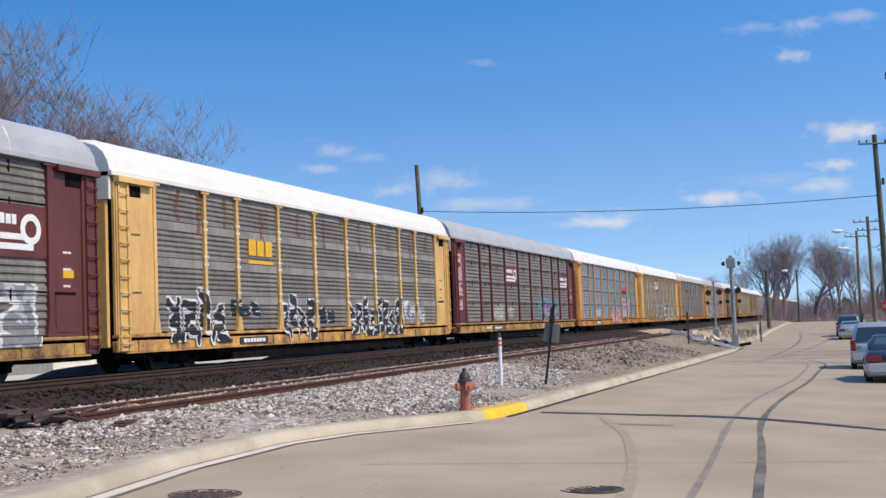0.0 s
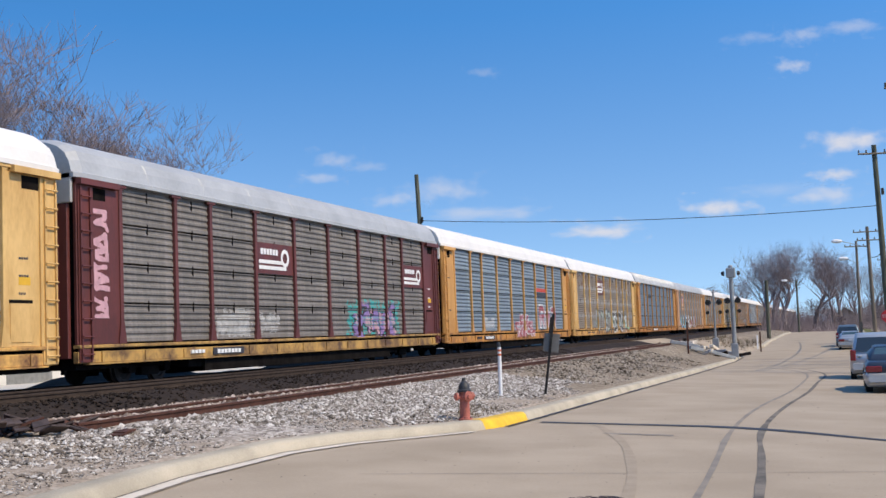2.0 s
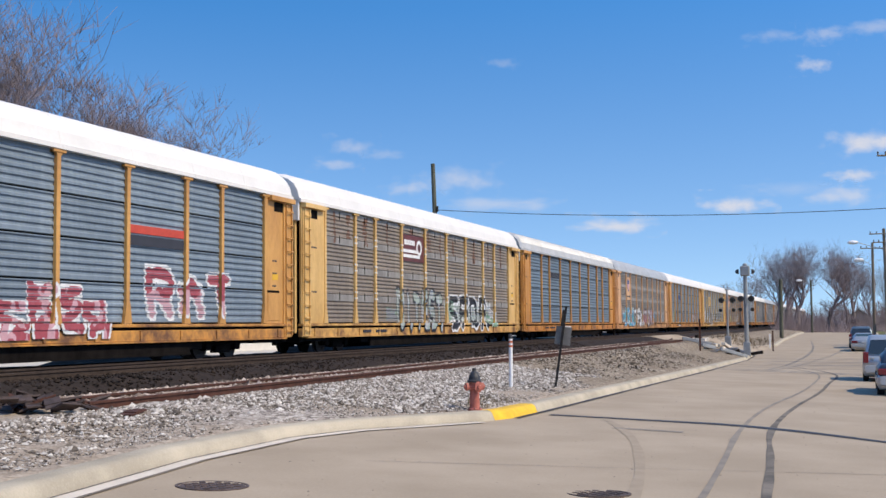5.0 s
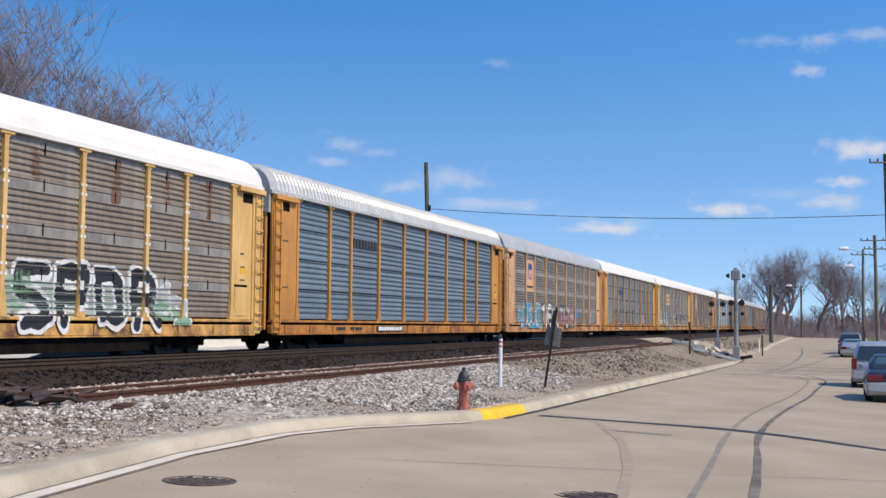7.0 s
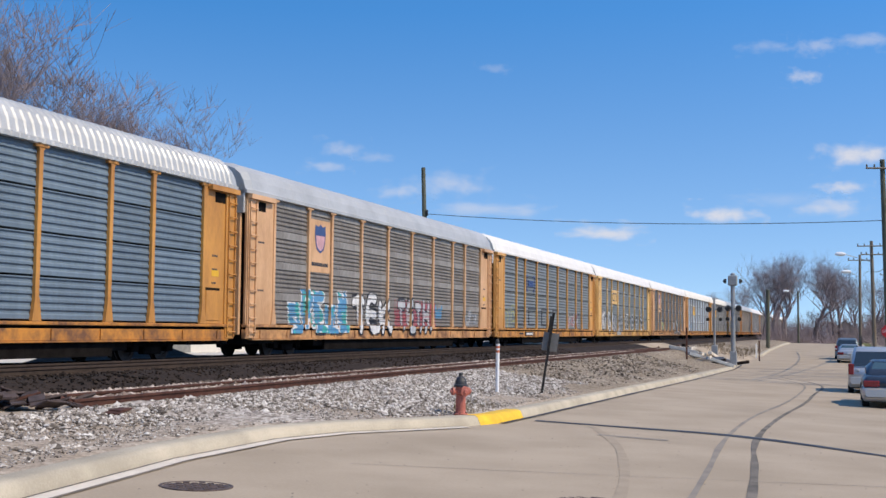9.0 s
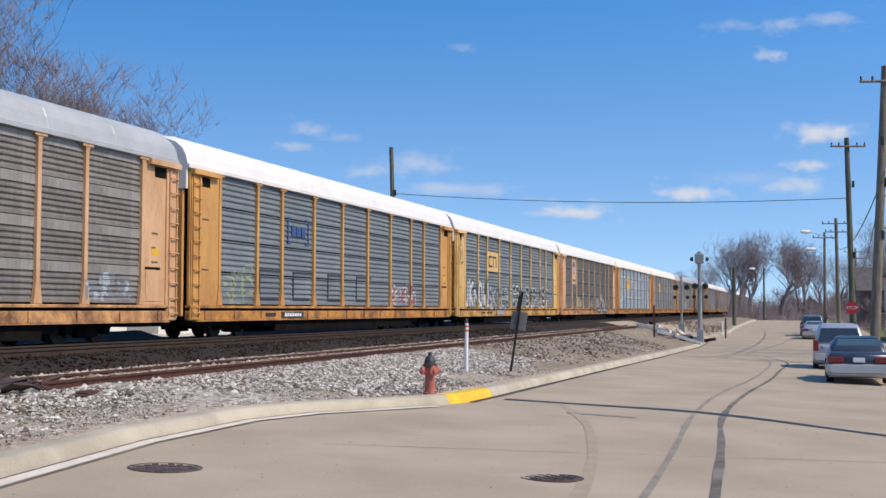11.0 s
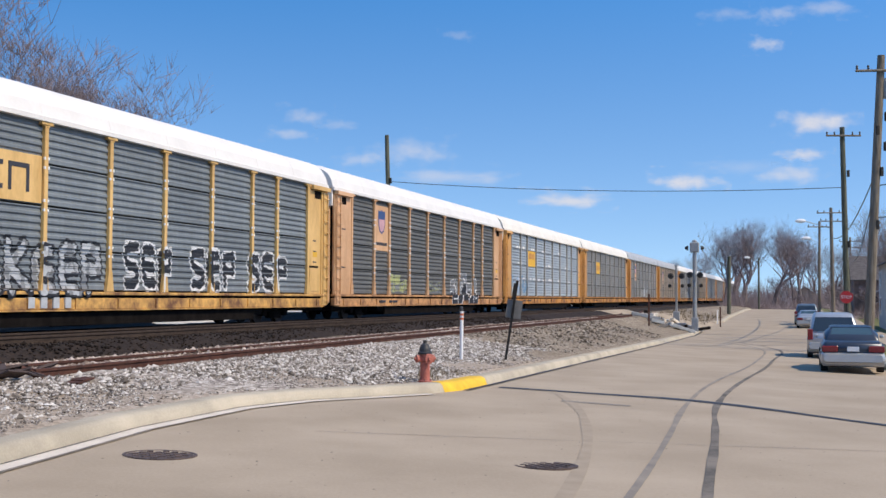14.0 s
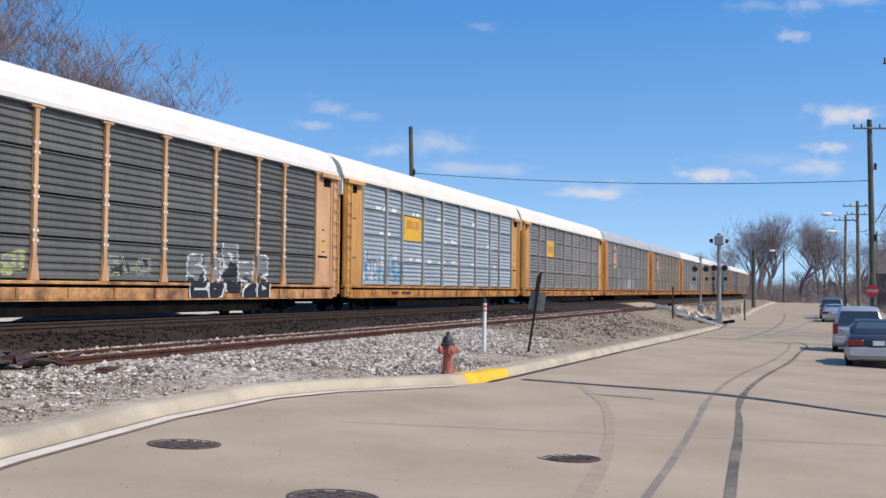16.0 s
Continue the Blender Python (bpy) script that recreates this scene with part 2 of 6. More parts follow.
def build_road():
    verts, faces, n = [], [], 28
    ys = road_ys()
    for y in ys:
        a, b = left_x(y), right_x(y)
        if y < 2:
            b = max(b, 14)
        for i in range(n + 1):
            x = a + (b - a) * i / n
            verts.append((x, y, road_z(x, y)))
    for j in range(len(ys) - 1):
        for i in range(n):
            k = j * (n + 1) + i
            faces.append((k, k + 1, k + n + 2, k + n + 1))
    ob = new("road", raw_mesh("road", verts, faces, [CONCRETE], smooth_faces=True))
    tagged(ob, "pale tan concrete street with tar lines and tyre marks", "road", kind="structure")
    return ob


road = build_road()


def resample(points, step):
    pts = [Vector((x, y)) for x, y in points]
    out = [pts[0]]
    for a, b in zip(pts, pts[1:]):
        k = max(1, int((b - a).length / step))
        out += [a.lerp(b, (i + 1) / k) for i in range(k)]
    return out


def rounded(points, times=2):
    pts = [Vector(p) for p in points]
    for _ in range(times):
        q = [pts[0]]
        for a, b in zip(pts, pts[1:]):
            q += [a.lerp(b, 0.25), a.lerp(b, 0.75)]
        pts = q + [pts[-1]]
    return pts


def ribbon(path, profile, side=1):
    """A strip swept along a plan path: profile rows are (offset to the side, height over the road)."""
    verts, faces, n = [], [], len(profile)
    for i, p in enumerate(path):
        a, b = path[max(0, i - 1)], path[min(len(path) - 1, i + 1)]
        t = (b - a).normalized()
        nrm = Vector((-t.y, t.x)) * side
        for o, h in profile:
            q = p + nrm * o
            verts.append((q.x, q.y, road_z(p.x, p.y) + h))
    for i in range(len(path) - 1):
        for k in range(n - 1):
            a = i * n + k
            f = (a, a + 1, a + n + 1, a + n)
            faces.append(f if side > 0 else f[::-1])
    return verts, [f[::-1] for f in faces]


KERB_PROFILE = [(-0.012, -0.1), (0.0, 0.01), (0.05, 0.12), (0.09, 0.155), (0.14, 0.165), (0.36, 0.165), (0.42, 0.14), (0.44, -0.1)]


def build_kerbs():
    pts = resample([p for p in LEFT], 0.5)
    near = [p for p in pts if p.y < 20.95]
    paint = [p for p in pts if 20.15 <= p.y <= 23.0]
    far = [p for p in pts if p.y > 21.6]
    for name, path, mat, prof, label in (("kerb_near", near, KERB, KERB_PROFILE, "rounded pale concrete kerb along the gravel verge"),
                                         ("kerb_painted", paint, YELLOW, [(o - 0.004 if o < 0.4 else o + 0.004, h + 0.004) for o, h in KERB_PROFILE], "bright yellow painted kerb beside the hydrant"),
                                         ("kerb_far", far, KERB, KERB_PROFILE, "pale concrete kerb along the dirt verge")):
        v, f = ribbon(path, prof)
        tagged(new(name, raw_mesh(name, v, f, [mat], smooth_faces=True)), label, "kerb", kind="structure")
    v, f = ribbon([p for p in pts if -20 < p.y < 20.2], [(-0.22, 0.008), (-0.015, 0.012)])
    tagged(new("gutter", raw_mesh("gutter", v, f, [GUTTER])), "whitish concrete gutter strip beside the kerb", "gutter", kind="structure")
    right = resample([(right_x(y), y) for y in range(4, 150, 4)], 1.0)
    v, f = ribbon(right, KERB_PROFILE, -1)
    tagged(new("kerb_right", raw_mesh("kerb_right", v, f, [KERB], smooth_faces=True)), "pale concrete kerb beside the lawn", "kerb", kind="structure")
    v, f = ribbon(right, [(1.3, 0.09), (1.32, 0.135), (2.6, 0.14), (2.62, 0.09)], -1)
    tagged(new("sidewalk", raw_mesh("sidewalk", v, f, [CONCRETE])), "tan concrete sidewalk beside the lawn", "sidewalk", kind="structure")
    left2 = resample([(21.6, 97.5), (23.4, 98.9), (28.5, 117), (35.5, 140), (42.5, 163)], 1.5)
    v, f = ribbon(left2, KERB_PROFILE)
    tagged(new("kerb_beyond", raw_mesh("kerb_beyond", v, f, [KERB], smooth_faces=True)), "pale concrete kerb past the crossing", "kerb", kind="structure")


build_kerbs()


def road_line(name, pts, width, mat, label, times=2, lift=0.006):
    path = resample([(p.x, p.y) for p in rounded(pts, times)], 0.4)
    verts, faces = [], []
    for i, p in enumerate(path):
        a, b = path[max(0, i - 1)], path[min(len(path) - 1, i + 1)]
        t = (b - a).normalized()
        nrm = Vector((-t.y, t.x))
        w = width * (0.85 + 0.4 * noise.noise(Vector((i * 0.17, width * 50, 0))))
        for o in (-w / 2, w / 2):
            q = p + nrm * o
            verts.append((q.x, q.y, road_z(q.x, q.y) + lift))
    for i in range(len(path) - 1):
        a = 2 * i
        faces.append((a, a + 1, a + 3, a + 2)[::-1])
    ob = new(name, raw_mesh(name, verts, faces, [mat]))
    tagged(ob, label, "road mark", kind="structure")


road_line("tar_seam", [(0.95, 22.0), (2.6, 21.5), (4.7, 20.9), (6.7, 17.6), (9.5, 14.5)], 0.34, TAR, "dark tar-filled seam across the street", 2, 0.009)
road_line("tyre_mark", [(0.4, 6.0), (1.62, 10.25), (2.8, 14.8), (4.05, 20), (6.0, 26.5), (8.6, 33.5), (10.92, 40.7), (13.0, 47.5), (14.1, 52.8), (14.0, 58)], 0.1, RUBBER_MARK, "grey curved tyre mark on the concrete")
road_line("tyre_mark", [(1.3, 6.0), (2.3, 10.4), (3.5, 15.2), (4.6, 20.2), (6.7, 26.8), (9.3, 34), (11.52, 41.1), (13.9, 48), (14.92, 53.5), (15.0, 60)], 0.12, RUBBER_DARK, "grey curved tyre mark on the concrete")
road_line("tyre_mark", [(0.6, 8), (1.4, 12), (1.84, 15.3), (2.08, 18.6), (1.92, 22)], 0.15, material("faint_tyre_mark", (0.37, 0.30, 0.222), 0.9, vary=0.15, second=(0.315, 0.255, 0.187), spec=0.2), "faint tyre mark on the concrete", 2, 0.005)

road_line("kerb_seam", [(x + 0.09, y) for x, y in LEFT if 20 < y], 0.12, TAR, "dark dirt line at the foot of the kerb", 0, 0.015)
road_line("kerb_seam", [(x + 0.03, y) for x, y in LEFT if 5 < y < 20.3], 0.03, TAR, "dark dirt line between kerb and gutter strip", 0, 0.016)
road_line("kerb_seam", [(x + 0.24, y) for x, y in LEFT if 5 < y < 19.5], 0.035, RUBBER_MARK, "dark joint beside the gutter strip", 0, 0.014)
road_line("road_joint", [(1.9, 19.6), (3.0, 19.2)], 0.28, RUBBER_MARK, "short dark crack in the concrete", 0, 0.006)
road_line("road_joint", [(3.0, 30.0), (9.3, 27.6), (13.0, 26.2)], 0.03, RUBBER_MARK, "fine joint across the street", 0, 0.006)
road_line("road_joint", [(-1.6, 13.8), (1.5, 14.0), (6.0, 14.4)], 0.02, RUBBER_MARK, "fine joint across the street", 0, 0.006)
for _y in (62.5, 67.5):
    road_line("road_stain", [(left_x(_y) + 2.0, _y + 1), (right_x(_y - 3) - 1.5, _y - 2.5)], 1.1, RUBBER_MARK, "dark worn patch across the street", 0, 0.004)
for _y in (52, 58, 61, 66, 73):
    road_line("road_joint", [(left_x(_y) + 0.4, _y), (right_x(_y - 3) - 0.3, _y - 3)], 0.4, RUBBER_MARK, "dark sealed joint across the street", 0, 0.006)

# ---- tracks ----
RAIL_PROFILE = [(-0.07, -0.172), (0.07, -0.172), (0.07, -0.155), (0.012, -0.13), (0.012, -0.05), (0.036, -0.038), (0.036, -0.006), (0.028, 0), (-0.028, 0), (-0.036, -0.006), (-0.036, -0.038), (-0.012, -0.05), (-0.012, -0.13), (-0.07, -0.155)]


def rail_mesh(name, s0, s1, mat, step=6.0, bend=None):
    k = max(1, int((s1 - s0) / step))
    verts, faces, n = [], [], len(RAIL_PROFILE)
    for i in range(k + 1):
        s = s0 + (s1 - s0) * i / k
        off = bend(s) if bend else 0
        for a, b in RAIL_PROFILE:
            verts.append((s, a + off, b))
    for i in range(k):
        for j in range(n):
            a, b = i * n + j, i * n + (j + 1) % n
            faces.append((a, b, b + n, a + n)[::-1])
    faces.append(tuple(range(n)))
    return raw_mesh(name, verts, faces, [mat])


def build_track(label, d, z, s0, s1, mat, tie_s0, tie_s1, rails=(-0.7525, 0.7525), bend=None, drop=(0, 0)):
    m = pose(*at(0, d, z), 0, 0, TRACK_RZ)
    tr = thing("railway_track", m, label, "track")
    for r, dz in zip(rails, drop):
        shared("rail", rail_mesh("rail", s0, s1, mat, bend=bend), tr, pose(0, r, dz))
    tie = bmesh.new()
    box(tie, -0.11, 0.11, -1.3, 1.3, -0.3, -0.165, 0.012)
    me = bpy.data.meshes.new("tie")
    tie.to_mesh(me)
    tie.free()
    me.materials.append(TIE)
    rnd = random.Random(5)
    for i in range(int((tie_s1 - tie_s0) / 0.52)):
        shared("tie", me, tr, pose(tie_s0 + i * 0.52 + rnd.uniform(-.03, .03), rnd.uniform(-.06, .06), rnd.uniform(-.012, .006), 0, 0, rnd.uniform(-1.5, 1.5)))
    return tr


build_track("main track with dark worn rails on brown ballast", D_NEAR, RAIL_Z, -120, 500, RAIL, 8, 120)
build_track("far main track under the moving train", D_TRAIN, TRAIN_Z, -120, 500, RAIL, 10, 100)
build_track("rusty disused siding sunk in gravel", D_SIDING, 0.61, 14.2, 99, RUST, 16, 98, bend=lambda s: 2.2 * smooth(80, 99, s), drop=(0, -0.05))

# ---- autorack train ----
CAR_L, HALF = 28.6, 13.9
BAYS = [2.75, 2.0, 2.9, 2.9, 2.9, 2.9, 2.9, 2.0, 2.75]
SIDE_Y, Z0, Z1 = -1.5, 1.12, 5.4
ROWS = 4
PANEL_H = (Z1 - Z0) / ROWS
POST_X = [-sum(BAYS) / 2 + sum(BAYS[:i]) for i in range(len(BAYS) + 1)]
RIB_N = 5
BAND = 0.24          # share of a banded sheet that is left flat
# grimy steel, blackened further so shade under and inside the cars is in it
DARK = material("grime_and_shade_black", (0.013, 0.011, 0.010), 0.9, 0.0, vary=0.3, scale=3, fine=30, bump=0.3, spec=0.05)
WHEEL = material("wheel_steel", (0.05, 0.04, 0.035), 0.6, 0.5, vary=0.3, scale=5)


def rib_depth(z, banded=False):
    """How far the corrugation stands proud at height z over a panel's foot."""
    h = PANEL_H - (0.012 if banded else 0.045)
    if z < 0.02 or z > h - 0.01:
        return -0.05
    top = h * (1 - BAND) if banded else h - 0.03
    if z > top or z < 0.05:
        return 0.0
    p = ((z - 0.05) / (top - 0.05) * RIB_N) % 1.0
    return 0.0 if p < 0.32 else (-0.04 if 0.52 < p < 0.8 else -0.02)


def panel_mesh(width, mat, banded=False):
    """One corrugated sheet: a folded profile pulled along the bay; a banded sheet has a flat strip above its ribs."""
    h = PANEL_H - (0.012 if banded else 0.045)
    top = h * (1 - BAND) if banded else h - 0.03
    prof = [(-0.055, 0.0), (0.0, 0.012)]
    pitch = (top - 0.05) / RIB_N
    for i in range(RIB_N):
        z = 0.05 + i * pitch
        prof += [(0.0, z), (0.0, z + pitch * 0.32), (-0.04, z + pitch * 0.52), (-0.04, z + pitch * 0.8)]
    prof += [(0.0, top), (0.0, h), (-0.055, h + 0.006)]
    verts, faces, n = [], [], len(prof)
    for x in (-width / 2 + 0.02, width / 2 - 0.02):
        verts += [(x, -p, z) for p, z in prof]
    for i in range(n - 1):
        faces.append((i, n + i, n + i + 1, i + 1))
    flat = [1 if banded and i == n - 3 else 0 for i in range(n - 1)]
    return raw_mesh("panel", verts, faces, [mat, PALE_BAND if banded else mat], flat)


def roof_profile():
    pts = [(-1.55, 5.36), (-1.64, 5.38), (-1.64, 5.5), (-1.575, 5.53), (-1.5, 5.84), (-1.36, 6.1), (-1.12, 6.3), (-0.8, 6.42), (-0.3, 6.48), (0, 6.49)]
    return pts + [(-y, z) for y, z in pts[-2::-1]]


def roof_mesh(mat, ribbed):
    prof = roof_profile()
    n = len(prof)
    if ribbed:
        xs, lifts = [], []
        k = 90
        for i in range(k):
            x = -HALF + 0.25 + (2 * HALF - 0.5) * i / k
            w = (2 * HALF - 0.5) / k
            xs += [x, x + w * 0.35, x + w * 0.5, x + w * 0.85]
            lifts += [0, 0, 0.03, 0.03]
        xs.append(HALF - 0.25)
        lifts.append(0)
    else:
        xs, lifts = [], []
        k = 9
        for i in range(k):
            x = -HALF + 0.25 + (2 * HALF - 0.5) * i / k
            w = (2 * HALF - 0.5) / k
            xs += [x, x + 0.08, x + 0.1, x + w - 0.02]
            lifts += [0.007, 0.007, 0.0, 0.0]
        xs.append(HALF - 0.25)
        lifts.append(0)
    verts, faces = [], []
    rows = [(-HALF - 0.12, 0.96, -0.25)] + [(x, 1 + l / 1.6, l) for x, l in zip(xs, lifts)] + [(HALF + 0.12, 0.96, -0.25)]
    for x, sc, l in rows:
        for y, z in prof:
            verts.append((x, y * sc, (z + (l if z > 5.6 else 0)) if l >= 0 else 5.38 + (z - 5.38) * 0.9))
    for i in range(len(rows) - 1):
        for j in range(n - 1):
            a = i * n + j
            faces.append((a, a + n, a + n + 1, a + 1)[::-1])
    faces.append(tuple(range(n)))
    faces.append(tuple((len(rows) - 1) * n + j for j in range(n))[::-1])
    return raw_mesh("roof", verts, faces, [mat])


def end_cap_mesh(mat, sign):
    """The painted sheet that closes the car's end below the roof."""
    bm = bmesh.new()
    x = sign * (HALF + 0.02)
    box(bm, min(x, x + sign * 0.1), max(x, x + sign * 0.1), -1.48, 1.48, 4.72, 5.5, 0.02)
    me = bpy.data.meshes.new("end_cap")
    bm.to_mesh(me)
    bm.free()
    me.materials.append(mat)
    return me


def to_mesh(name, bm, mat):
    me = bpy.data.meshes.new(name)
    bm.normal_update()
    bm.to_mesh(me)
    bm.free()
    me.materials.append(mat)
    return me


def post_bm(flare=True):
    bm = bmesh.new()
    box(bm, -0.075, 0.075, SIDE_Y - 0.09, SIDE_Y + 0.02, Z0 + 0.0, Z1 + 0.02, 0.012)
    if flare:
        for z0, z1, wa, wb in ((Z0 - 0.02, Z0 + 0.55, 0.17, 0.08), (Z1 + 0.03, Z1 - 0.16, 0.18, 0.09)):
            v = [bm.verts.new((sx * w, y, z)) for z, w in ((z0, wa), (z1, wb)) for y in (SIDE_Y - 0.095, SIDE_Y - 0.0) for sx in (-1, 1)]
            for f in ((0, 1, 3, 2), (4, 6, 7, 5), (0, 4, 5, 1), (2, 3, 7, 6), (0, 2, 6, 4), (1, 5, 7, 3)):
                bm.faces.new([v[i] for i in f])
            bmesh.ops.recalc_face_normals(bm, faces=bm.faces[:])
        box(bm, -0.24, 0.24, SIDE_Y - 0.115, SIDE_Y, Z1 - 0.11, Z1 - 0.005, 0.01)
    return bm


def bolt_mesh(mat):
    bm = bmesh.new()
    for r in range(1, ROWS):
        for dz in (-0.12, 0.12):
            for sx in (-1, 1):
                box(bm, sx * 0.075 - 0.03, sx * 0.075 + 0.03, SIDE_Y - 0.1, SIDE_Y - 0.06, Z0 + r * PANEL_H + dz - 0.035, Z0 + r * PANEL_H + dz + 0.035)
    return to_mesh("bracket", bm, mat)


def sill_bm():
    bm = bmesh.new()
    box(bm, -HALF, HALF, SIDE_Y - 0.06, SIDE_Y + 0.1, 0.62, 0.92, 0.015)
    box(bm, -HALF, HALF, SIDE_Y - 0.12, SIDE_Y + 0.1, 1.0, 1.09, 0.015)
    box(bm, -HALF + 0.4, HALF - 0.4, SIDE_Y - 0.1, SIDE_Y + 0.1, 0.58, 0.62)
    for i in range(14):
        x = -HALF + 1 + i * (2 * HALF - 2) / 13
        box(bm, x - 0.05, x + 0.05, SIDE_Y - 0.1, SIDE_Y - 0.05, 0.64, 0.91)
    return bm


def ladder_bm(x):
    bm = bmesh.new()
    y = SIDE_Y - 0.14
    for dx in (-0.2, 0.2):
        box(bm, x + dx - 0.025, x + dx + 0.025, y, y + 0.05, 0.7, 5.15)
    for i in range(10):
        z = 0.85 + i * 0.45
        tube(bm, (x - 0.22, y - 0.03, z), (x + 0.22, y - 0.03, z), 0.022, n=6)
    box(bm, x - 0.27, x + 0.27, y + 0.05, y + 0.1, 0.65, 5.2)
    return bm


def truck_frame_bm():
    bm = bmesh.new()
    for sy in (-1, 1):
        y0, y1 = (sy * 1.02 - 0.09, sy * 1.02 + 0.09)
        box(bm, -1.15, 1.15, y0, y1, 0.42, 0.56, 0.03)
        box(bm, -0.45, 0.45, y0 - 0.03, y1 + 0.03, 0.2, 0.45, 0.03)
        for sx in (-1, 1):
            box(bm, sx * 0.875 - 0.16, sx * 0.875 + 0.16, y0 - 0.04, y1 + 0.04, 0.28, 0.6, 0.03)
    box(bm, -0.2, 0.2, -1.1, 1.1, 0.4, 0.66)
    return bm


def wheelset_bm():
    bm = bmesh.new()
    for sy in (-1, 1):
        prof = [(0.46, -0.03), (0.46, 0.0), (0.42, 0.015), (0.42, 0.11), (0.3, 0.115), (0.28, 0.09), (0.14, 0.09), (0.12, 0.13), (0.05, 0.13)]
        lathe(bm, [(r, 0.72 + h if sy > 0 else -0.72 - h) for r, h in prof], 20, (0, 0, 0.42), "Y")
    tube(bm, (0, -0.95, 0.42), (0, 0.95, 0.42), 0.08)
    bmesh.ops.recalc_face_normals(bm, faces=bm.faces[:])
    return bm


def skeleton_of(seed):
    """A bent stroke or two inside a unit square."""
    rnd = random.Random(seed * 31 + 5)
    rows = [0.88, 0.62, 0.38, 0.12]
    side = rnd.choice((0, 1))
    pts = []
    for i, v in enumerate(rows):
        pts.append((0.22 + 0.56 * ((i + side) % 2) + rnd.uniform(-0.08, 0.08), v + rnd.uniform(-0.05, 0.05)))
        if rnd.random() < 0.7:
            pts.append((0.78 - 0.56 * ((i + side) % 2) + rnd.uniform(-0.08, 0.08), v - 0.06 + rnd.uniform(-0.05, 0.05)))
    lines = list(zip(pts, pts[1:]))
    if rnd.random() < 0.6:
        x = rnd.choice((0.2, 0.78))
        lines.append(((x, 0.9), (x + rnd.uniform(-0.08, 0.08), 0.08)))
    return lines


SKELETONS = {}
# strokes of the sprayed capitals in a unit square, on a grid of nine places: abc along the top, def, ghi along the foot
SPOTS = {c: (0.14 + 0.36 * (i % 3), 0.9 - 0.4 * (i // 3)) for i, c in enumerate("abcdefghi")}
STROKES = {"S": "cadfig", "P": "ga ac cf fd", "O": "acigag", "R": "ga acfd ei", "U": "aghic", "K": "ag dc di", "N": "gaic", "W": "agehehic", "E": "cagi df", "T": "ac bh", "H": "ag ci df", "A": "gbi df",
           "D": "abfhga", "I": "bh", "J": "bhgd", "B": "gabeh deihg", "F": "ca ag de", "M": "gaeci", "L": "agi"}


def letter_of(ch, seed):
    rnd = random.Random(seed)
    at_ = {c: (x + rnd.uniform(-0.05, 0.05), y + rnd.uniform(-0.05, 0.05)) for c, (x, y) in SPOTS.items()}
    lines = []
    for run in STROKES[ch].split():
        pts = [(p.x, p.y) for p in rounded([at_[c] for c in run], 2)]
        lines += list(zip(pts, pts[1:]))
    return lines


def graffiti_letter(kind, u, v, seed, ch=""):
    """Which paint lies at (u, v) in a letter's own square: 0 none, 1 outline, 2 fill, 3 accent."""
    if seed not in SKELETONS:
        SKELETONS[seed] = letter_of(ch, seed) if ch else skeleton_of(seed)
    u += 0.07 * noise.noise(Vector((u * 3 + seed, v * 3, seed * 0.7)))
    v += 0.06 * noise.noise(Vector((u * 3, v * 3 + seed, 5 + seed * 0.3)))
    d = 9.0
    for (x0, y0), (x1, y1) in SKELETONS[seed]:
        dx, dy = x1 - x0, y1 - y0
        k = ((u - x0) * dx + (v - y0) * dy) / (dx * dx + dy * dy + 1e-6)
        k = 0.0 if k < 0 else (1.0 if k > 1 else k)
        d = min(d, math.hypot((u - x0 - k * dx), (v - y0 - k * dy)))
    wide = (0.118 if ch else 0.155) if kind == "plain" else (0.095 if kind == "streaky" else 0.115)
    if d > wide + (0.08 if ch else 0.07 if kind != "plain" else 0.05):
        return 0
    if d > wide:
        return 1
    if kind == "split" and v > 0.48 + 0.1 * math.sin(7 * u + seed):
        return 3
    if kind == "streak" and noise.noise(Vector((u * 4, v * 2 + seed * 3, seed))) > 0.08:
        return 3
    return 2


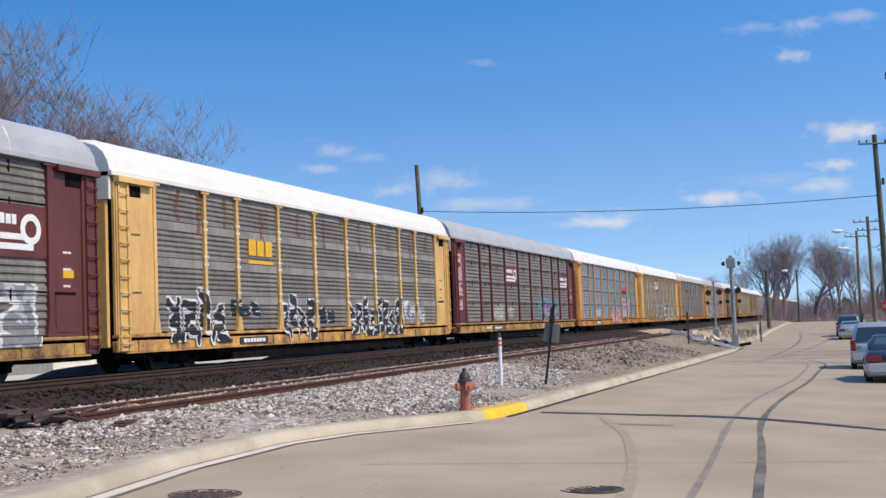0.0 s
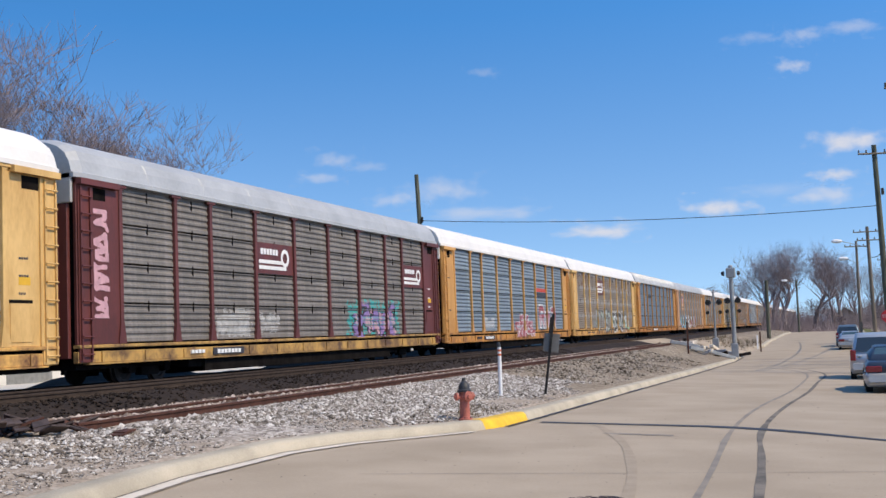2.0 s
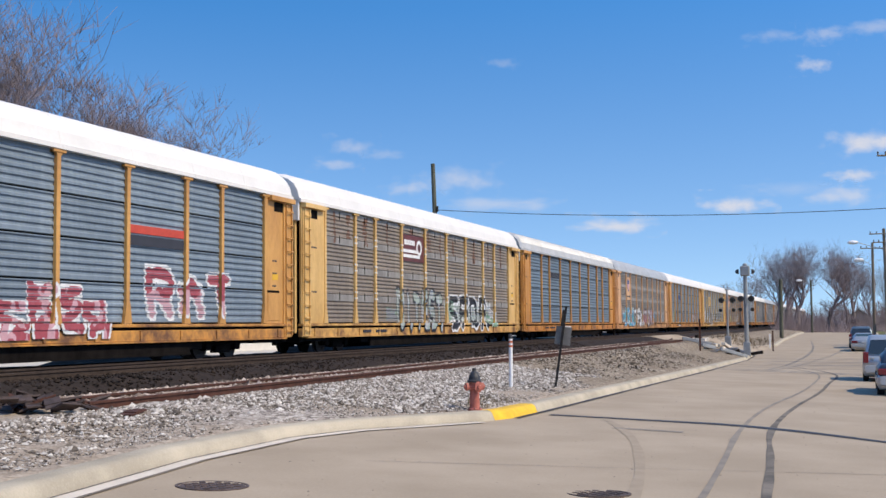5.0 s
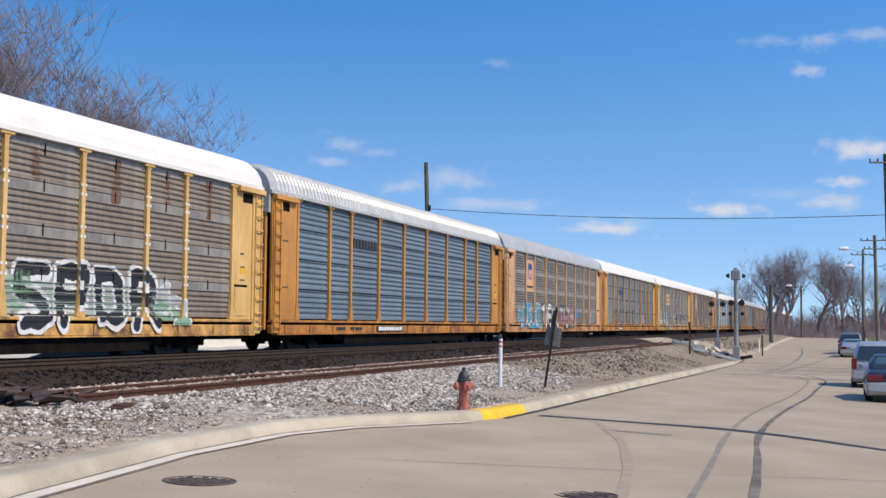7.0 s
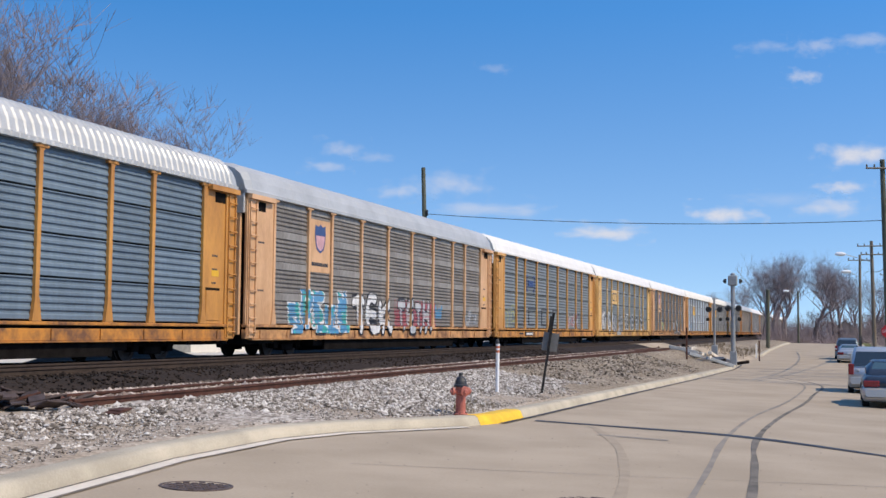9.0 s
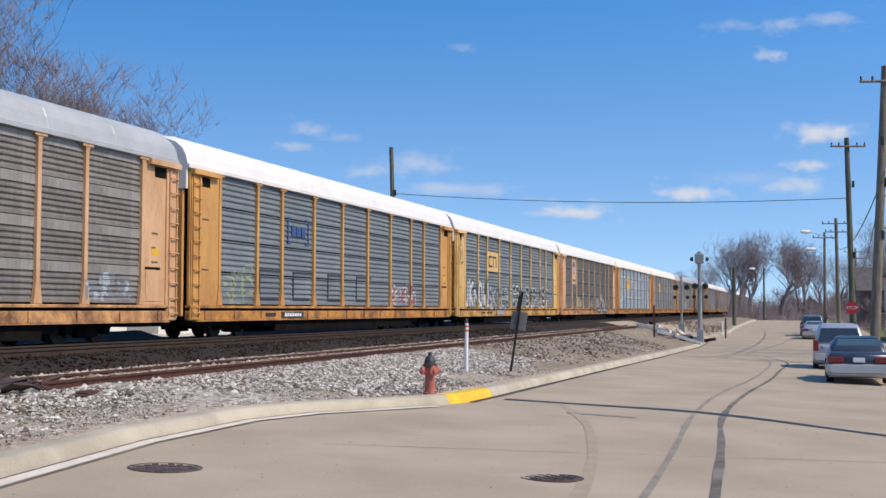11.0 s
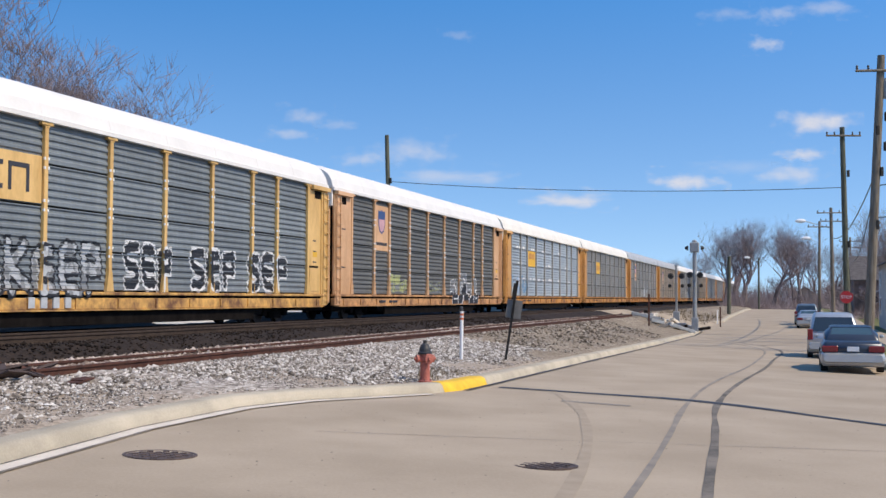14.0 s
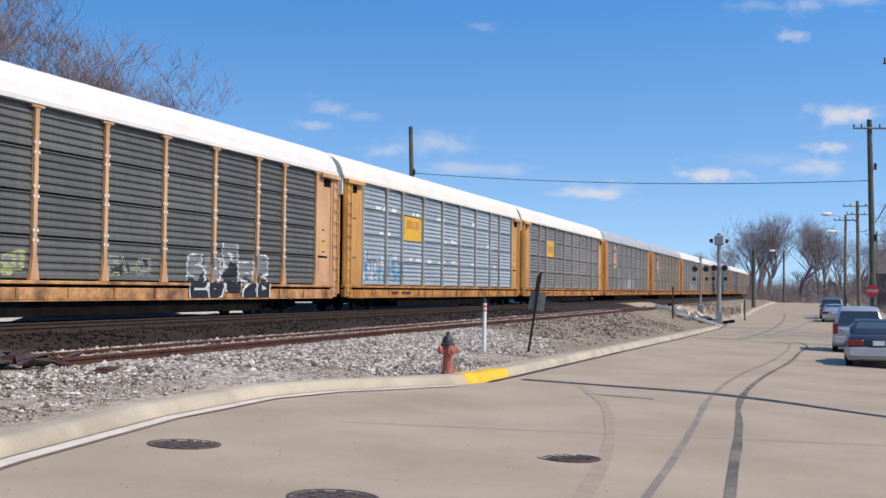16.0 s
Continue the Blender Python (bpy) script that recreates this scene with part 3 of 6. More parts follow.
def graffiti(car, x0, x1, z0, z1, letters, mats, kind="plain", seed=1, word=""):
    """A tag sprayed over ribs, posts and sill: small tiles that follow the side's relief."""
    cell = 0.026
    nx, nz = int((x1 - x0) / cell), int((z1 - z0) / cell)
    verts, faces, index = [], [], []
    lw = (x1 - x0) / letters

    def depth(x, z):
        if z < 1.11:
            return 0.125 if z > 0.96 else 0.104
        if abs(x) > 12.06:
            return 0.056
        if min(abs(x - px) for px in POST_X) < 0.09:
            return 0.1
        return 0.004 + rib_depth((z - Z0 - 0.015) % PANEL_H, banded)
    banded = bool(car["banded"])
    for i in range(nx):
        x = x0 + (i + 0.5) * cell
        k = int((x - x0) / lw)
        u = ((x - x0) - k * lw) / lw
        for j in range(nz):
            z = z0 + (j + 0.5) * cell
            h = 0.94 + 0.05 * math.sin(k * 2.3) if word else 0.82 + 0.18 * math.sin(seed * 5 + k * 2.3)
            lift = (0.03 if word else 0.1) * math.sin(seed + k * 1.7)
            v = ((z - z0) / (z1 - z0) - max(0, lift)) / h
            if not 0 <= v <= 1:
                continue
            grow = 1.16 if word else 0.92
            c = graffiti_letter(kind, 0.5 + (u - 0.5) * grow + 0.1 * (v - 0.5), 0.5 + (v - 0.5) * (1.18 if word else 1.0), seed * 13 + k, word[k % len(word)] if word else "")
            if not c:
                continue
            y = SIDE_Y - depth(x, z) - 0.004
            b = len(verts)
            e = cell / 2
            verts += [(x - e, y, z - e), (x + e, y, z - e), (x + e, y, z + e), (x - e, y, z + e)]
            faces.append((b, b + 1, b + 2, b + 3))
            index.append(c - 1)
    ob = new("graffiti", raw_mesh("graffiti", verts, faces, mats, index))
    ob.parent = car
    return ob


def stain(car, x0, x1, z0, z1, mat, seed, cover=0.0, name="stain", label=""):
    """A ragged patch of rust or paint that follows the side's relief."""
    cell, banded = 0.04, bool(car["banded"])
    verts, faces = [], []
    for i in range(int((x1 - x0) / cell)):
        for j in range(int((z1 - z0) / cell)):
            x, z = x0 + (i + 0.5) * cell, z0 + (j + 0.5) * cell
            edge = min(x - x0, x1 - x, 2 * (z - z0), z1 - z) / min(x1 - x0, z1 - z0)
            if noise.noise(Vector((x * 5, seed, z * 2.2))) + 1.6 * edge + cover < 0.25 or min(abs(x - px) for px in POST_X) < 0.1:
                continue
            y, b, e = SIDE_Y - rib_depth((z - Z0 - 0.015) % PANEL_H, banded) - 0.003, len(verts), cell / 2
            verts += [(x - e, y, z - e), (x + e, y, z - e), (x + e, y, z + e), (x - e, y, z + e)]
            faces.append((b, b + 1, b + 2, b + 3))
    if faces:
        ob = new(name, raw_mesh(name, verts, faces, [mat]))
        ob.parent = car
        ob["kind"] = "stuff"
        if label:
            ob["label"] = label


def sign_bm(x0, x1, z0, z1, out=0.0):
    bm = bmesh.new()
    box(bm, x0, x1, SIDE_Y - 0.02 - out, SIDE_Y + 0.02, z0, z1, 0.004)
    return bm


PAINT = {
    "yellow": ((0.62, 0.33, 0.095), (0.44, 0.215, 0.06)),
    "pale": ((0.72, 0.47, 0.18), (0.52, 0.31, 0.10)),
    "orange": ((0.58, 0.275, 0.06), (0.38, 0.17, 0.04)),
    "tan": ((0.66, 0.40, 0.22), (0.48, 0.27, 0.13)),
    "brown": ((0.14, 0.035, 0.03), (0.085, 0.024, 0.02)),
}
PANEL = {
    "dirty": ((0.275, 0.252, 0.23), (0.135, 0.12, 0.105)),
    "brownish": ((0.32, 0.272, 0.225), (0.175, 0.143, 0.115)),
    "blue": ((0.248, 0.304, 0.359), (0.156, 0.198, 0.239)),
    "steel": ((0.175, 0.235, 0.295), (0.12, 0.16, 0.20)),
    "slate": ((0.217, 0.248, 0.268), (0.15, 0.168, 0.18)),
    "grey": ((0.276, 0.276, 0.267), (0.175, 0.17, 0.161)),
    "dark": ((0.152, 0.156, 0.152), (0.0966, 0.0966, 0.092)),
    "light": ((0.42, 0.47, 0.51), (0.27, 0.32, 0.37)),
    "tan": ((0.33, 0.265, 0.19), (0.20, 0.155, 0.11)),
}
PAINT["grey"] = ((0.36, 0.345, 0.32), (0.24, 0.225, 0.20))
PAINT_M = {k: material(k + "_car_paint", a, 0.55, vary=0.2, scale=1.3, fine=14, bump=0.06, second=b, stretch=(1, 1, 0.35)) for k, (a, b) in PAINT.items()}
PANEL_M = {k: material(k + "_galvanised_sheet", a, 0.6, 0.15, scale=0.8, fine=9, bump=0.05, second=b, object_vary=0.1, stretch=(1, 1, 0.25)) for k, (a, b) in PANEL.items()}
SILL_M = {k: material(k + "_rusty_sill", (0.95 * a[0], 0.84 * a[1], 0.62 * a[2]), 0.7, scale=1.7, fine=10, bump=0.1, second=(0.15, 0.07, 0.036)) for k, (a, b) in PAINT.items()}
SILL_M["brown"] = material("grimy_yellow_sill", (0.50, 0.30, 0.085), 0.75, scale=1.5, fine=10, bump=0.1, second=(0.10, 0.055, 0.035))
PALE_BAND = material("pale_weathered_band", (0.37, 0.35, 0.325), 0.6, 0.1, scale=0.9, fine=9, bump=0.05, second=(0.18, 0.163, 0.147), stretch=(1, 1, 0.5))
WHITE_ROOF = material("white_roof_paint", (0.76, 0.735, 0.70), 0.5, vary=0.05, scale=0.7, fine=9, bump=0.03)
GREY_ROOF = material("galvanised_roof", (0.52, 0.52, 0.51), 0.5, 0.3, vary=0.1, scale=0.7, fine=9, bump=0.03)
CREAM_ROOF = material("cream_roof_paint", (0.78, 0.74, 0.66), 0.55, vary=0.06, scale=0.7, fine=9, bump=0.03)
SPRAY = {k: material("spray_" + k, c, 0.6, vary=0.12, scale=5, fine=25, bump=0.0) for k, c in {
    "white": (0.78, 0.78, 0.78), "black": (0.022, 0.022, 0.026), "silver": (0.5, 0.52, 0.54), "teal": (0.06, 0.42, 0.40), "violet": (0.30, 0.20, 0.46), "red": (0.40, 0.08, 0.10),
    "pink": (0.62, 0.36, 0.40), "green": (0.28, 0.46, 0.32), "blue": (0.10, 0.30, 0.52), "pale_green": (0.40, 0.47, 0.42), "lime": (0.45, 0.48, 0.20), "grey": (0.25, 0.26, 0.27)}.items()}
SIGN_WHITE = material("white_stencil", (0.8, 0.8, 0.79), 0.6, vary=0.06, scale=5, bump=0)
SIGN_YELLOW = material("yellow_stencil", (0.75, 0.43, 0.03), 0.6, vary=0.06, scale=5, bump=0)
SIGN_BLUE = material("blue_stencil", (0.04, 0.08, 0.22), 0.6, vary=0.1, scale=5, bump=0)
SIGN_RED = material("red_stencil", (0.55, 0.07, 0.04), 0.6, vary=0.1, scale=5, bump=0)
SIGN_DARK = material("dark_stencil", (0.04, 0.04, 0.05), 0.6, vary=0.1, scale=5, bump=0)
ROOFS = {"white": WHITE_ROOF, "grey": GREY_ROOF, "cream": CREAM_ROOF}
POST_ME, SILL_ME, LADDER_ME, END_ME = {}, {}, {}, {}
TRUCK_ME = to_mesh("truck_frame", truck_frame_bm(), DARK)
WHEEL_ME = to_mesh("wheelset", wheelset_bm(), WHEEL)
BRACKET_ME = bolt_mesh(SIGN_WHITE)
PANEL_ME, ROOF_ME = {}, {}
COUPLER_ME = to_mesh("coupler", boxes((-0.75, 0.75, -0.11, 0.11, 0.68, 0.9, 0.03), (-0.15, 0.15, -0.2, 0.2, 0.6, 0.98, 0.04)), DARK)


def end_bm(sign):
    """The car's end: corner panel on the side, folded end doors."""
    bm = bmesh.new()
    xa, xb = sign * (sum(BAYS) / 2 + 0.06), sign * HALF
    box(bm, min(xa, xb), max(xa, xb), SIDE_Y - 0.05, SIDE_Y + 0.05, 1.09, 5.38, 0.015)
    xw = sign * (HALF - 0.6)
    box(bm, xw - 0.05, xw + 0.05, SIDE_Y - 0.1, SIDE_Y, 1.09, 5.33, 0.01)
    return bm


def end_door_bm(sign):
    """One leaf of the folding end doors."""
    bm = bmesh.new()
    x = sign * (HALF + 0.05)
    box(bm, x - 0.06, x + 0.06, 0.0, 0.62, 0.75, 4.72, 0.02)
    box(bm, x + sign * 0.05 - 0.03, x + sign * 0.05 + 0.03, 0.27, 0.33, 0.85, 4.66)
    return bm


def autorack(spec):
    paint, sheet, roof = spec["paint"], spec["panel"], spec["roof"]
    pm, sm = PAINT_M[paint], PANEL_M[sheet]
    car = thing("autorack_car", pose(0, 0, 0), spec["label"], "railcar", "railcars of the train")
    post = spec.get("post", paint)
    if post not in POST_ME:
        POST_ME[post] = to_mesh("post", post_bm(), PAINT_M[post])
    for cache, make in ((SILL_ME, lambda: to_mesh("side_sill", sill_bm(), SILL_M[paint])),
                        (LADDER_ME, lambda: [to_mesh("ladder", ladder_bm(s * (HALF - 0.3)), pm) for s in (-1, 1)]),
                        (END_ME, lambda: [(to_mesh("end_panel", end_bm(s), pm), to_mesh("end_door", end_door_bm(s), pm)) for s in (-1, 1)])):
        if paint not in cache:
            cache[paint] = make()
    ribbed, banded = spec.get("ribbed", False), spec.get("banded", False)
    car["banded"] = int(banded)
    if (roof, ribbed) not in ROOF_ME:
        ROOF_ME[roof, ribbed] = (roof_mesh(ROOFS[roof], ribbed), [end_cap_mesh(ROOFS[roof], s) for s in (-1, 1)])
    shared("roof", ROOF_ME[roof, ribbed][0], car)
    for i in (0, 1):
        shared("end_cap", ROOF_ME[roof, ribbed][1][i], car)
        shared("ladder", LADDER_ME[paint][i], car)
        shared("end_panel", END_ME[paint][i][0], car)
        for k in range(4):
            shared("end_door", END_ME[paint][i][1], car, pose(0, -1.35 + k * 0.68, 0))
        shared("coupler", COUPLER_ME, car, pose((-1) ** i * (HALF + 0.55), 0, 0))
    shared("side_sill", SILL_ME[paint], car)
    for w in sorted(set(BAYS)):
        if (sheet, banded, w) not in PANEL_ME:
            PANEL_ME[sheet, banded, w] = panel_mesh(w, sm, banded)
    for i, w in enumerate(BAYS):
        x = (POST_X[i] + POST_X[i + 1]) / 2
        for r in range(ROWS):
            shared("panel", PANEL_ME[sheet, banded, w], car, pose(x, SIDE_Y, Z0 + r * PANEL_H + 0.015))
    for x in POST_X:
        p = shared("post", POST_ME[post], car, pose(x, 0, 0))
        if spec.get("brackets") and abs(x) < 11:
            shared("bracket", BRACKET_ME, p)["kind"] = "stuff"
    # black core, stands in for the shaded inside seen through the panel gaps
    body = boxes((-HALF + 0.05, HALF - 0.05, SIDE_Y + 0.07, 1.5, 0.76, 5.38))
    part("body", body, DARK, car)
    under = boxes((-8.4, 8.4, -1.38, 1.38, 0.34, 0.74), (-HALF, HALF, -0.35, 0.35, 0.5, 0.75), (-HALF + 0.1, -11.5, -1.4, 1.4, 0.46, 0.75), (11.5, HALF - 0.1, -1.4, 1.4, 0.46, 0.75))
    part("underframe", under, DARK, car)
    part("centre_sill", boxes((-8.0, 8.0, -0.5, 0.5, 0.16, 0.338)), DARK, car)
    # added black sheet that stands for the shade below the sill
    part("under_shade_sheet", boxes((-7.6, 7.6, -1.46, -1.385, 0.2, 0.6)), DARK, car)
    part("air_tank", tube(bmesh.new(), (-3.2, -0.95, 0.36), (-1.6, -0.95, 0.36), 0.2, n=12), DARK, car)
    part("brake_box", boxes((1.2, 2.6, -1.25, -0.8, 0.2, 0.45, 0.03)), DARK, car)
    for sx in (-1, 1):
        tr = shared("truck", TRUCK_ME, car, pose(sx * 10.05, 0, 0))
        for dx in (-0.875, 0.875):
            shared("wheelset", WHEEL_ME, tr, pose(dx, 0, 0))
    return car


CARS = [
    dict(paint="brown", panel="dirty", roof="grey", brackets=True, label="brown-framed autorack with dirty grey panels and grey roof"),
    dict(paint="pale", panel="dirty", roof="white", brackets=True, banded=True, label="pale yellow autorack with grimy panels and black-and-white graffiti"),
    dict(paint="brown", panel="dirty", roof="grey", label="brown autorack with grimy grey panels and teal graffiti"),
    dict(paint="yellow", panel="blue", roof="white", label="yellow autorack with blue-grey panels and red graffiti"),
    dict(paint="pale", panel="brownish", roof="white", brackets=True, banded=True, label="pale yellow autorack with brownish panels and large pale graffiti"),
    dict(paint="orange", panel="steel", roof="grey", ribbed=True, label="orange autorack with steel-blue panels and a ribbed silver roof"),
    dict(paint="tan", panel="dirty", roof="grey", banded=True, label="tan-yellow autorack with weathered panels and a dull grey roof"),
    dict(paint="yellow", panel="slate", roof="white", label="yellow autorack with slate-grey panels and a blue marking"),
    dict(paint="pale", panel="slate", roof="white", brackets=True, label="pale yellow autorack with grey panels and silver graffiti"),
    dict(paint="tan", panel="dark", roof="white", brackets=True, label="orange-tan autorack with dark grey panels and a shield sign"),
    dict(post="grey", paint="yellow", panel="light", roof="cream", label="yellow autorack with pale blue-grey scuffed panels"),
    dict(post="grey", paint="yellow", panel="grey", roof="cream", label="yellow autorack with grey panels and cream roof"),
    dict(post="grey", paint="orange", panel="grey", roof="grey", label="orange autorack with grey panels and grey roof"),
    dict(post="grey", paint="orange", panel="tan", roof="grey", label="orange autorack with tan weathered panels"),
    dict(post="grey", paint="yellow", panel="grey", roof="white", label="yellow autorack with grey panels and white roof"),
    dict(post="grey", paint="tan", panel="tan", roof="white", label="tan autorack with brownish panels and white roof"),
    dict(post="grey", paint="yellow", panel="slate", roof="grey", label="yellow autorack with slate panels and grey roof"),
    dict(post="grey", paint="orange", panel="grey", roof="white", label="orange autorack with grey panels and white roof"),
    dict(post="grey", paint="pale", panel="brownish", roof="white", label="pale yellow autorack with brownish panels and white roof"),
    dict(post="grey", paint="yellow", panel="grey", roof="white", label="yellow autorack with grey panels and white roof"),
]
SPEED, GAP0 = 15.09, 26.2          # metres a second, and where the first gap stands at the start
train = [autorack(c) for c in CARS]

# ---- paint, signs and stencils on the cars ----


def plate(car, mat, x0, x1, z0, z1, out=0.0, name="sign_panel", label=""):
    return part(name, sign_bm(x0, x1, z0, z1, out), mat, car, label)


def bars(car, mat, x0, x1, z, h, n, out=0.015, seed=1):
    """A line of lettering as plain blocks."""
    rnd = random.Random(seed)
    w = (x1 - x0) / n
    for i in range(n):
        plate(car, mat, x0 + i * w + 0.1 * w, x0 + (i + 1) * w - rnd.uniform(0.06, 0.16) * w, z, z + h * rnd.uniform(0.92, 1.0), out, "lettering")


def ring_mark(car, mat, x, z, r, out=0.02):
    bm = bmesh.new()
    n = 24
    v = []
    for k in range(n):
        a = 2 * math.pi * k / n
        for q in (r, r * 0.55):
            v.append(bm.verts.new((x + q * math.cos(a), SIDE_Y - 0.02 - out, z + q * math.sin(a))))
    for k in range(n):
        a, b = 2 * k, 2 * ((k + 1) % n)
        bm.faces.new((v[a], v[b], v[b + 1], v[a + 1]))
    bmesh.ops.recalc_face_normals(bm, faces=bm.faces[:])
    part("round_mark", bm, mat, car)


S = SPRAY
A, B, C, D, E, F, G, H, I, J, K, L = train[:12]
BROWN_SIGN = PAINT_M["brown"]


def wheel_logo(car, x0, x1, z0, z1):
    """A brown sign panel with a white ring and lines."""
    plate(car, BROWN_SIGN, x0, x1, z0, z1, 0.0, label="brown sign panel with white marks")
    w, h = x1 - x0, z1 - z0
    ring_mark(car, SIGN_WHITE, x1 - 0.24 * w, z0 + 0.55 * h, min(0.3 * h, 0.17 * w))
    for k in range(2):
        plate(car, SIGN_WHITE, x0 + 0.06 * w, x1 - (0.2 + 0.12 * k) * w, z0 + (0.14 + 0.19 * k) * h, z0 + (0.26 + 0.19 * k) * h, 0.012, "stripe")
    bars(car, SIGN_WHITE, x0 + 0.1 * w, x0 + 0.58 * w, z0 + 0.62 * h, 0.2 * h, 6, 0.012)


wheel_logo(A, 9.35, 11.95, 3.0, 4.25)
graffiti(A, 5.5, 11.6, 0.7, 2.5, 4, [S["white"], S["grey"], S["silver"]], "streak", 3)
bars(B, SIGN_YELLOW, -6.5, -4.75, 3.55, 0.55, 3)
plate(B, SIGN_YELLOW, -6.5, -4.75, 3.28, 3.4, 0.01, "stripe")
graffiti(B, -11.4, -8.0, 0.66, 2.5, 4, [S["white"], S["black"], S["white"]], "streaky", 2)
graffiti(B, -7.7, -5.7, 1.5, 2.1, 3, [S["white"], S["black"], S["black"]], "plain", 8)
graffiti(B, -4.3, -1.5, 0.7, 2.35, 4, [S["white"], S["black"], S["white"]], "streaky", 5)
graffiti(B, -1.2, 0.3, 1.25, 1.9, 2, [S["white"], S["black"], S["black"]], "plain", 4)
graffiti(B, 1.6, 7.3, 0.72, 2.35, 8, [S["white"], S["black"], S["white"]], "streaky", 7)
graffiti(B, 7.6, 10.4, 1.2, 2.2, 3, [S["silver"], S["grey"], S["white"]], "streak", 9)
wheel_logo(C, -4.25, -1.55, 3.3, 4.35)
wheel_logo(C, 9.35, 11.95, 3.2, 4.2)
stain(C, 3.0, 9.0, 1.15, 2.6, S["teal"], 12, -0.02, "spray_cloud", "teal spray behind the letters")
graffiti(C, 3.6, 8.4, 1.05, 2.5, 5, [S["black"], S["violet"], S["pink"]], "streak", 6)
for k in range(4):
    graffiti(C, -13.3, -12.5, 1.7 + 0.78 * k, 2.5 + 0.78 * k, 1, [BROWN_SIGN, S["pink"], S["pink"]], "streaky", 2 + k)
OLD_GREY = material("flaking_grey_paint", (0.52, 0.51, 0.49), 0.7, scale=4, fine=20, bump=0.05, second=(0.3, 0.29, 0.27))
RUST_RUN = material("rust_run", (0.20, 0.095, 0.06), 0.85, scale=5, fine=20, bump=0.1, second=(0.12, 0.07, 0.05))
stain(C, -6.9, -4.6, 1.2, 2.15, OLD_GREY, 3, 0.2, "repaint_patch", "ragged patch of flaking grey paint")
stain(C, -4.2, -2.6, 1.3, 2.0, OLD_GREY, 8, 0.0, "repaint_patch", "ragged patch of flaking grey paint")
for car in (A, C, E):
    for x0, x1 in zip(POST_X, POST_X[1:]):
        for r in range(1, ROWS + 1):
            z = Z0 + r * PANEL_H - (0.24 if r == ROWS else 0.06)
            plate(car, DARK, (x0 + x1) / 2 - 0.022, (x0 + x1) / 2 + 0.022, z - 0.16, z + 0.14, -0.008, "latch_bar")
for k, x in enumerate((-11.2, -10.0, -8.4, -6.0, -3.2, -1.0, 0.6, 2.4, 5.6, 8.2, 10.4)):
    stain(E, x, x + 0.3 + 0.1 * (k % 3), 4.1 + 0.25 * (k % 2), 5.3, RUST_RUN, k + 20, 0.0, "rust_run", "red-brown rust run below the roof")
    stain(B, x + 0.3, x + 0.7, 4.3 - 0.25 * (k % 2), 5.3, RUST_RUN, k + 50, -0.15, "rust_run", "red-brown rust run below the roof")
plate(D, SIGN_RED, 4.45, 7.15, 3.55, 3.78, 0.004, "stripe", "faded red stripe")
plate(D, SIGN_DARK, 4.45, 7.15, 3.22, 3.5, 0.002, "stripe")
graffiti(D, -0.6, 3.6, 0.72, 2.2, 4, [S["white"], S["red"], S["pink"]], "streak", 11)
graffiti(D, 5.2, 10.0, 1.15, 2.85, 3, [S["white"], S["pink"], S["red"]], "split", 13, "RAT")
graffiti(D, -6.9, -5.0, 1.3, 1.9, 3, [S["silver"], S["silver"], S["grey"]], "plain", 3)
wheel_logo(E, -4.25, -1.55, 3.8, 4.95)
graffiti(E, -4.9, 1.0, 0.66, 2.75, 6, [S["black"], S["pale_green"], S["silver"]], "streak", 21, "DITEST")
graffiti(E, -6.0, -4.7, 1.2, 1.9, 2, [S["green"], S["grey"], S["green"]], "plain", 17)
graffiti(E, 1.7, 2.6, 1.2, 2.2, 1, [S["green"], S["green"], S["grey"]], "plain", 18)
stain(E, 1.2, 8.6, 1.0, 2.2, S["pale_green"], 5, 0.1, "spray_cloud", "pale green spray behind the letters")
graffiti(E, 1.8, 8.0, 0.66, 2.6, 4, [S["white"], S["black"], S["grey"]], "plain", 23, "SPOR")
graffiti(E, 7.6, 9.6, 0.9, 2.2, 2, [S["white"], S["green"], S["silver"]], "split", 27)
bars(F, SIGN_DARK, -7.0, -4.5, 4.0, 0.36, 8)
plate(F, SIGN_DARK, -4.6, -1.7, 0.68, 0.9, 0.09, "number_board")
bars(F, SIGN_WHITE, -4.5, -1.8, 0.71, 0.16, 9, 0.1)


def shield_sign(car, x0, x1, z0, z1):
    """A tan board with a blue and pale shield and a line of small lettering."""
    plate(car, PAINT_M["tan"], x0, x1, z0, z1, 0.0, label="tan sign board with a small shield")
    w, h = x1 - x0, z1 - z0
    for nm, mat, outline, out in (("shield_edge", SIGN_BLUE, ((-.24, .9), (-.1, .87), (0, .92), (.1, .87), (.24, .9), (.26, .74), (.23, .55), (.16, .43), (0, .37), (-.16, .43), (-.23, .55), (-.26, .74)), 0.03),
                               ("shield_field", S["pink"], ((-.21, .7), (.21, .7), (.19, .56), (.12, .46), (0, .41), (-.12, .46), (-.19, .56)), 0.036)):
        bm = bmesh.new()
        bm.faces.new([bm.verts.new(((x0 + x1) / 2 + a * w, SIDE_Y - out, z0 + b * h)) for a, b in outline])
        bmesh.ops.recalc_face_normals(bm, faces=bm.faces[:])
        part(nm, bm, mat, car)
    bars(car, SIGN_DARK, x0 + 0.1 * w, x1 - 0.1 * w, z0 + 0.12 * h, 0.07 * h, 9, 0.012)


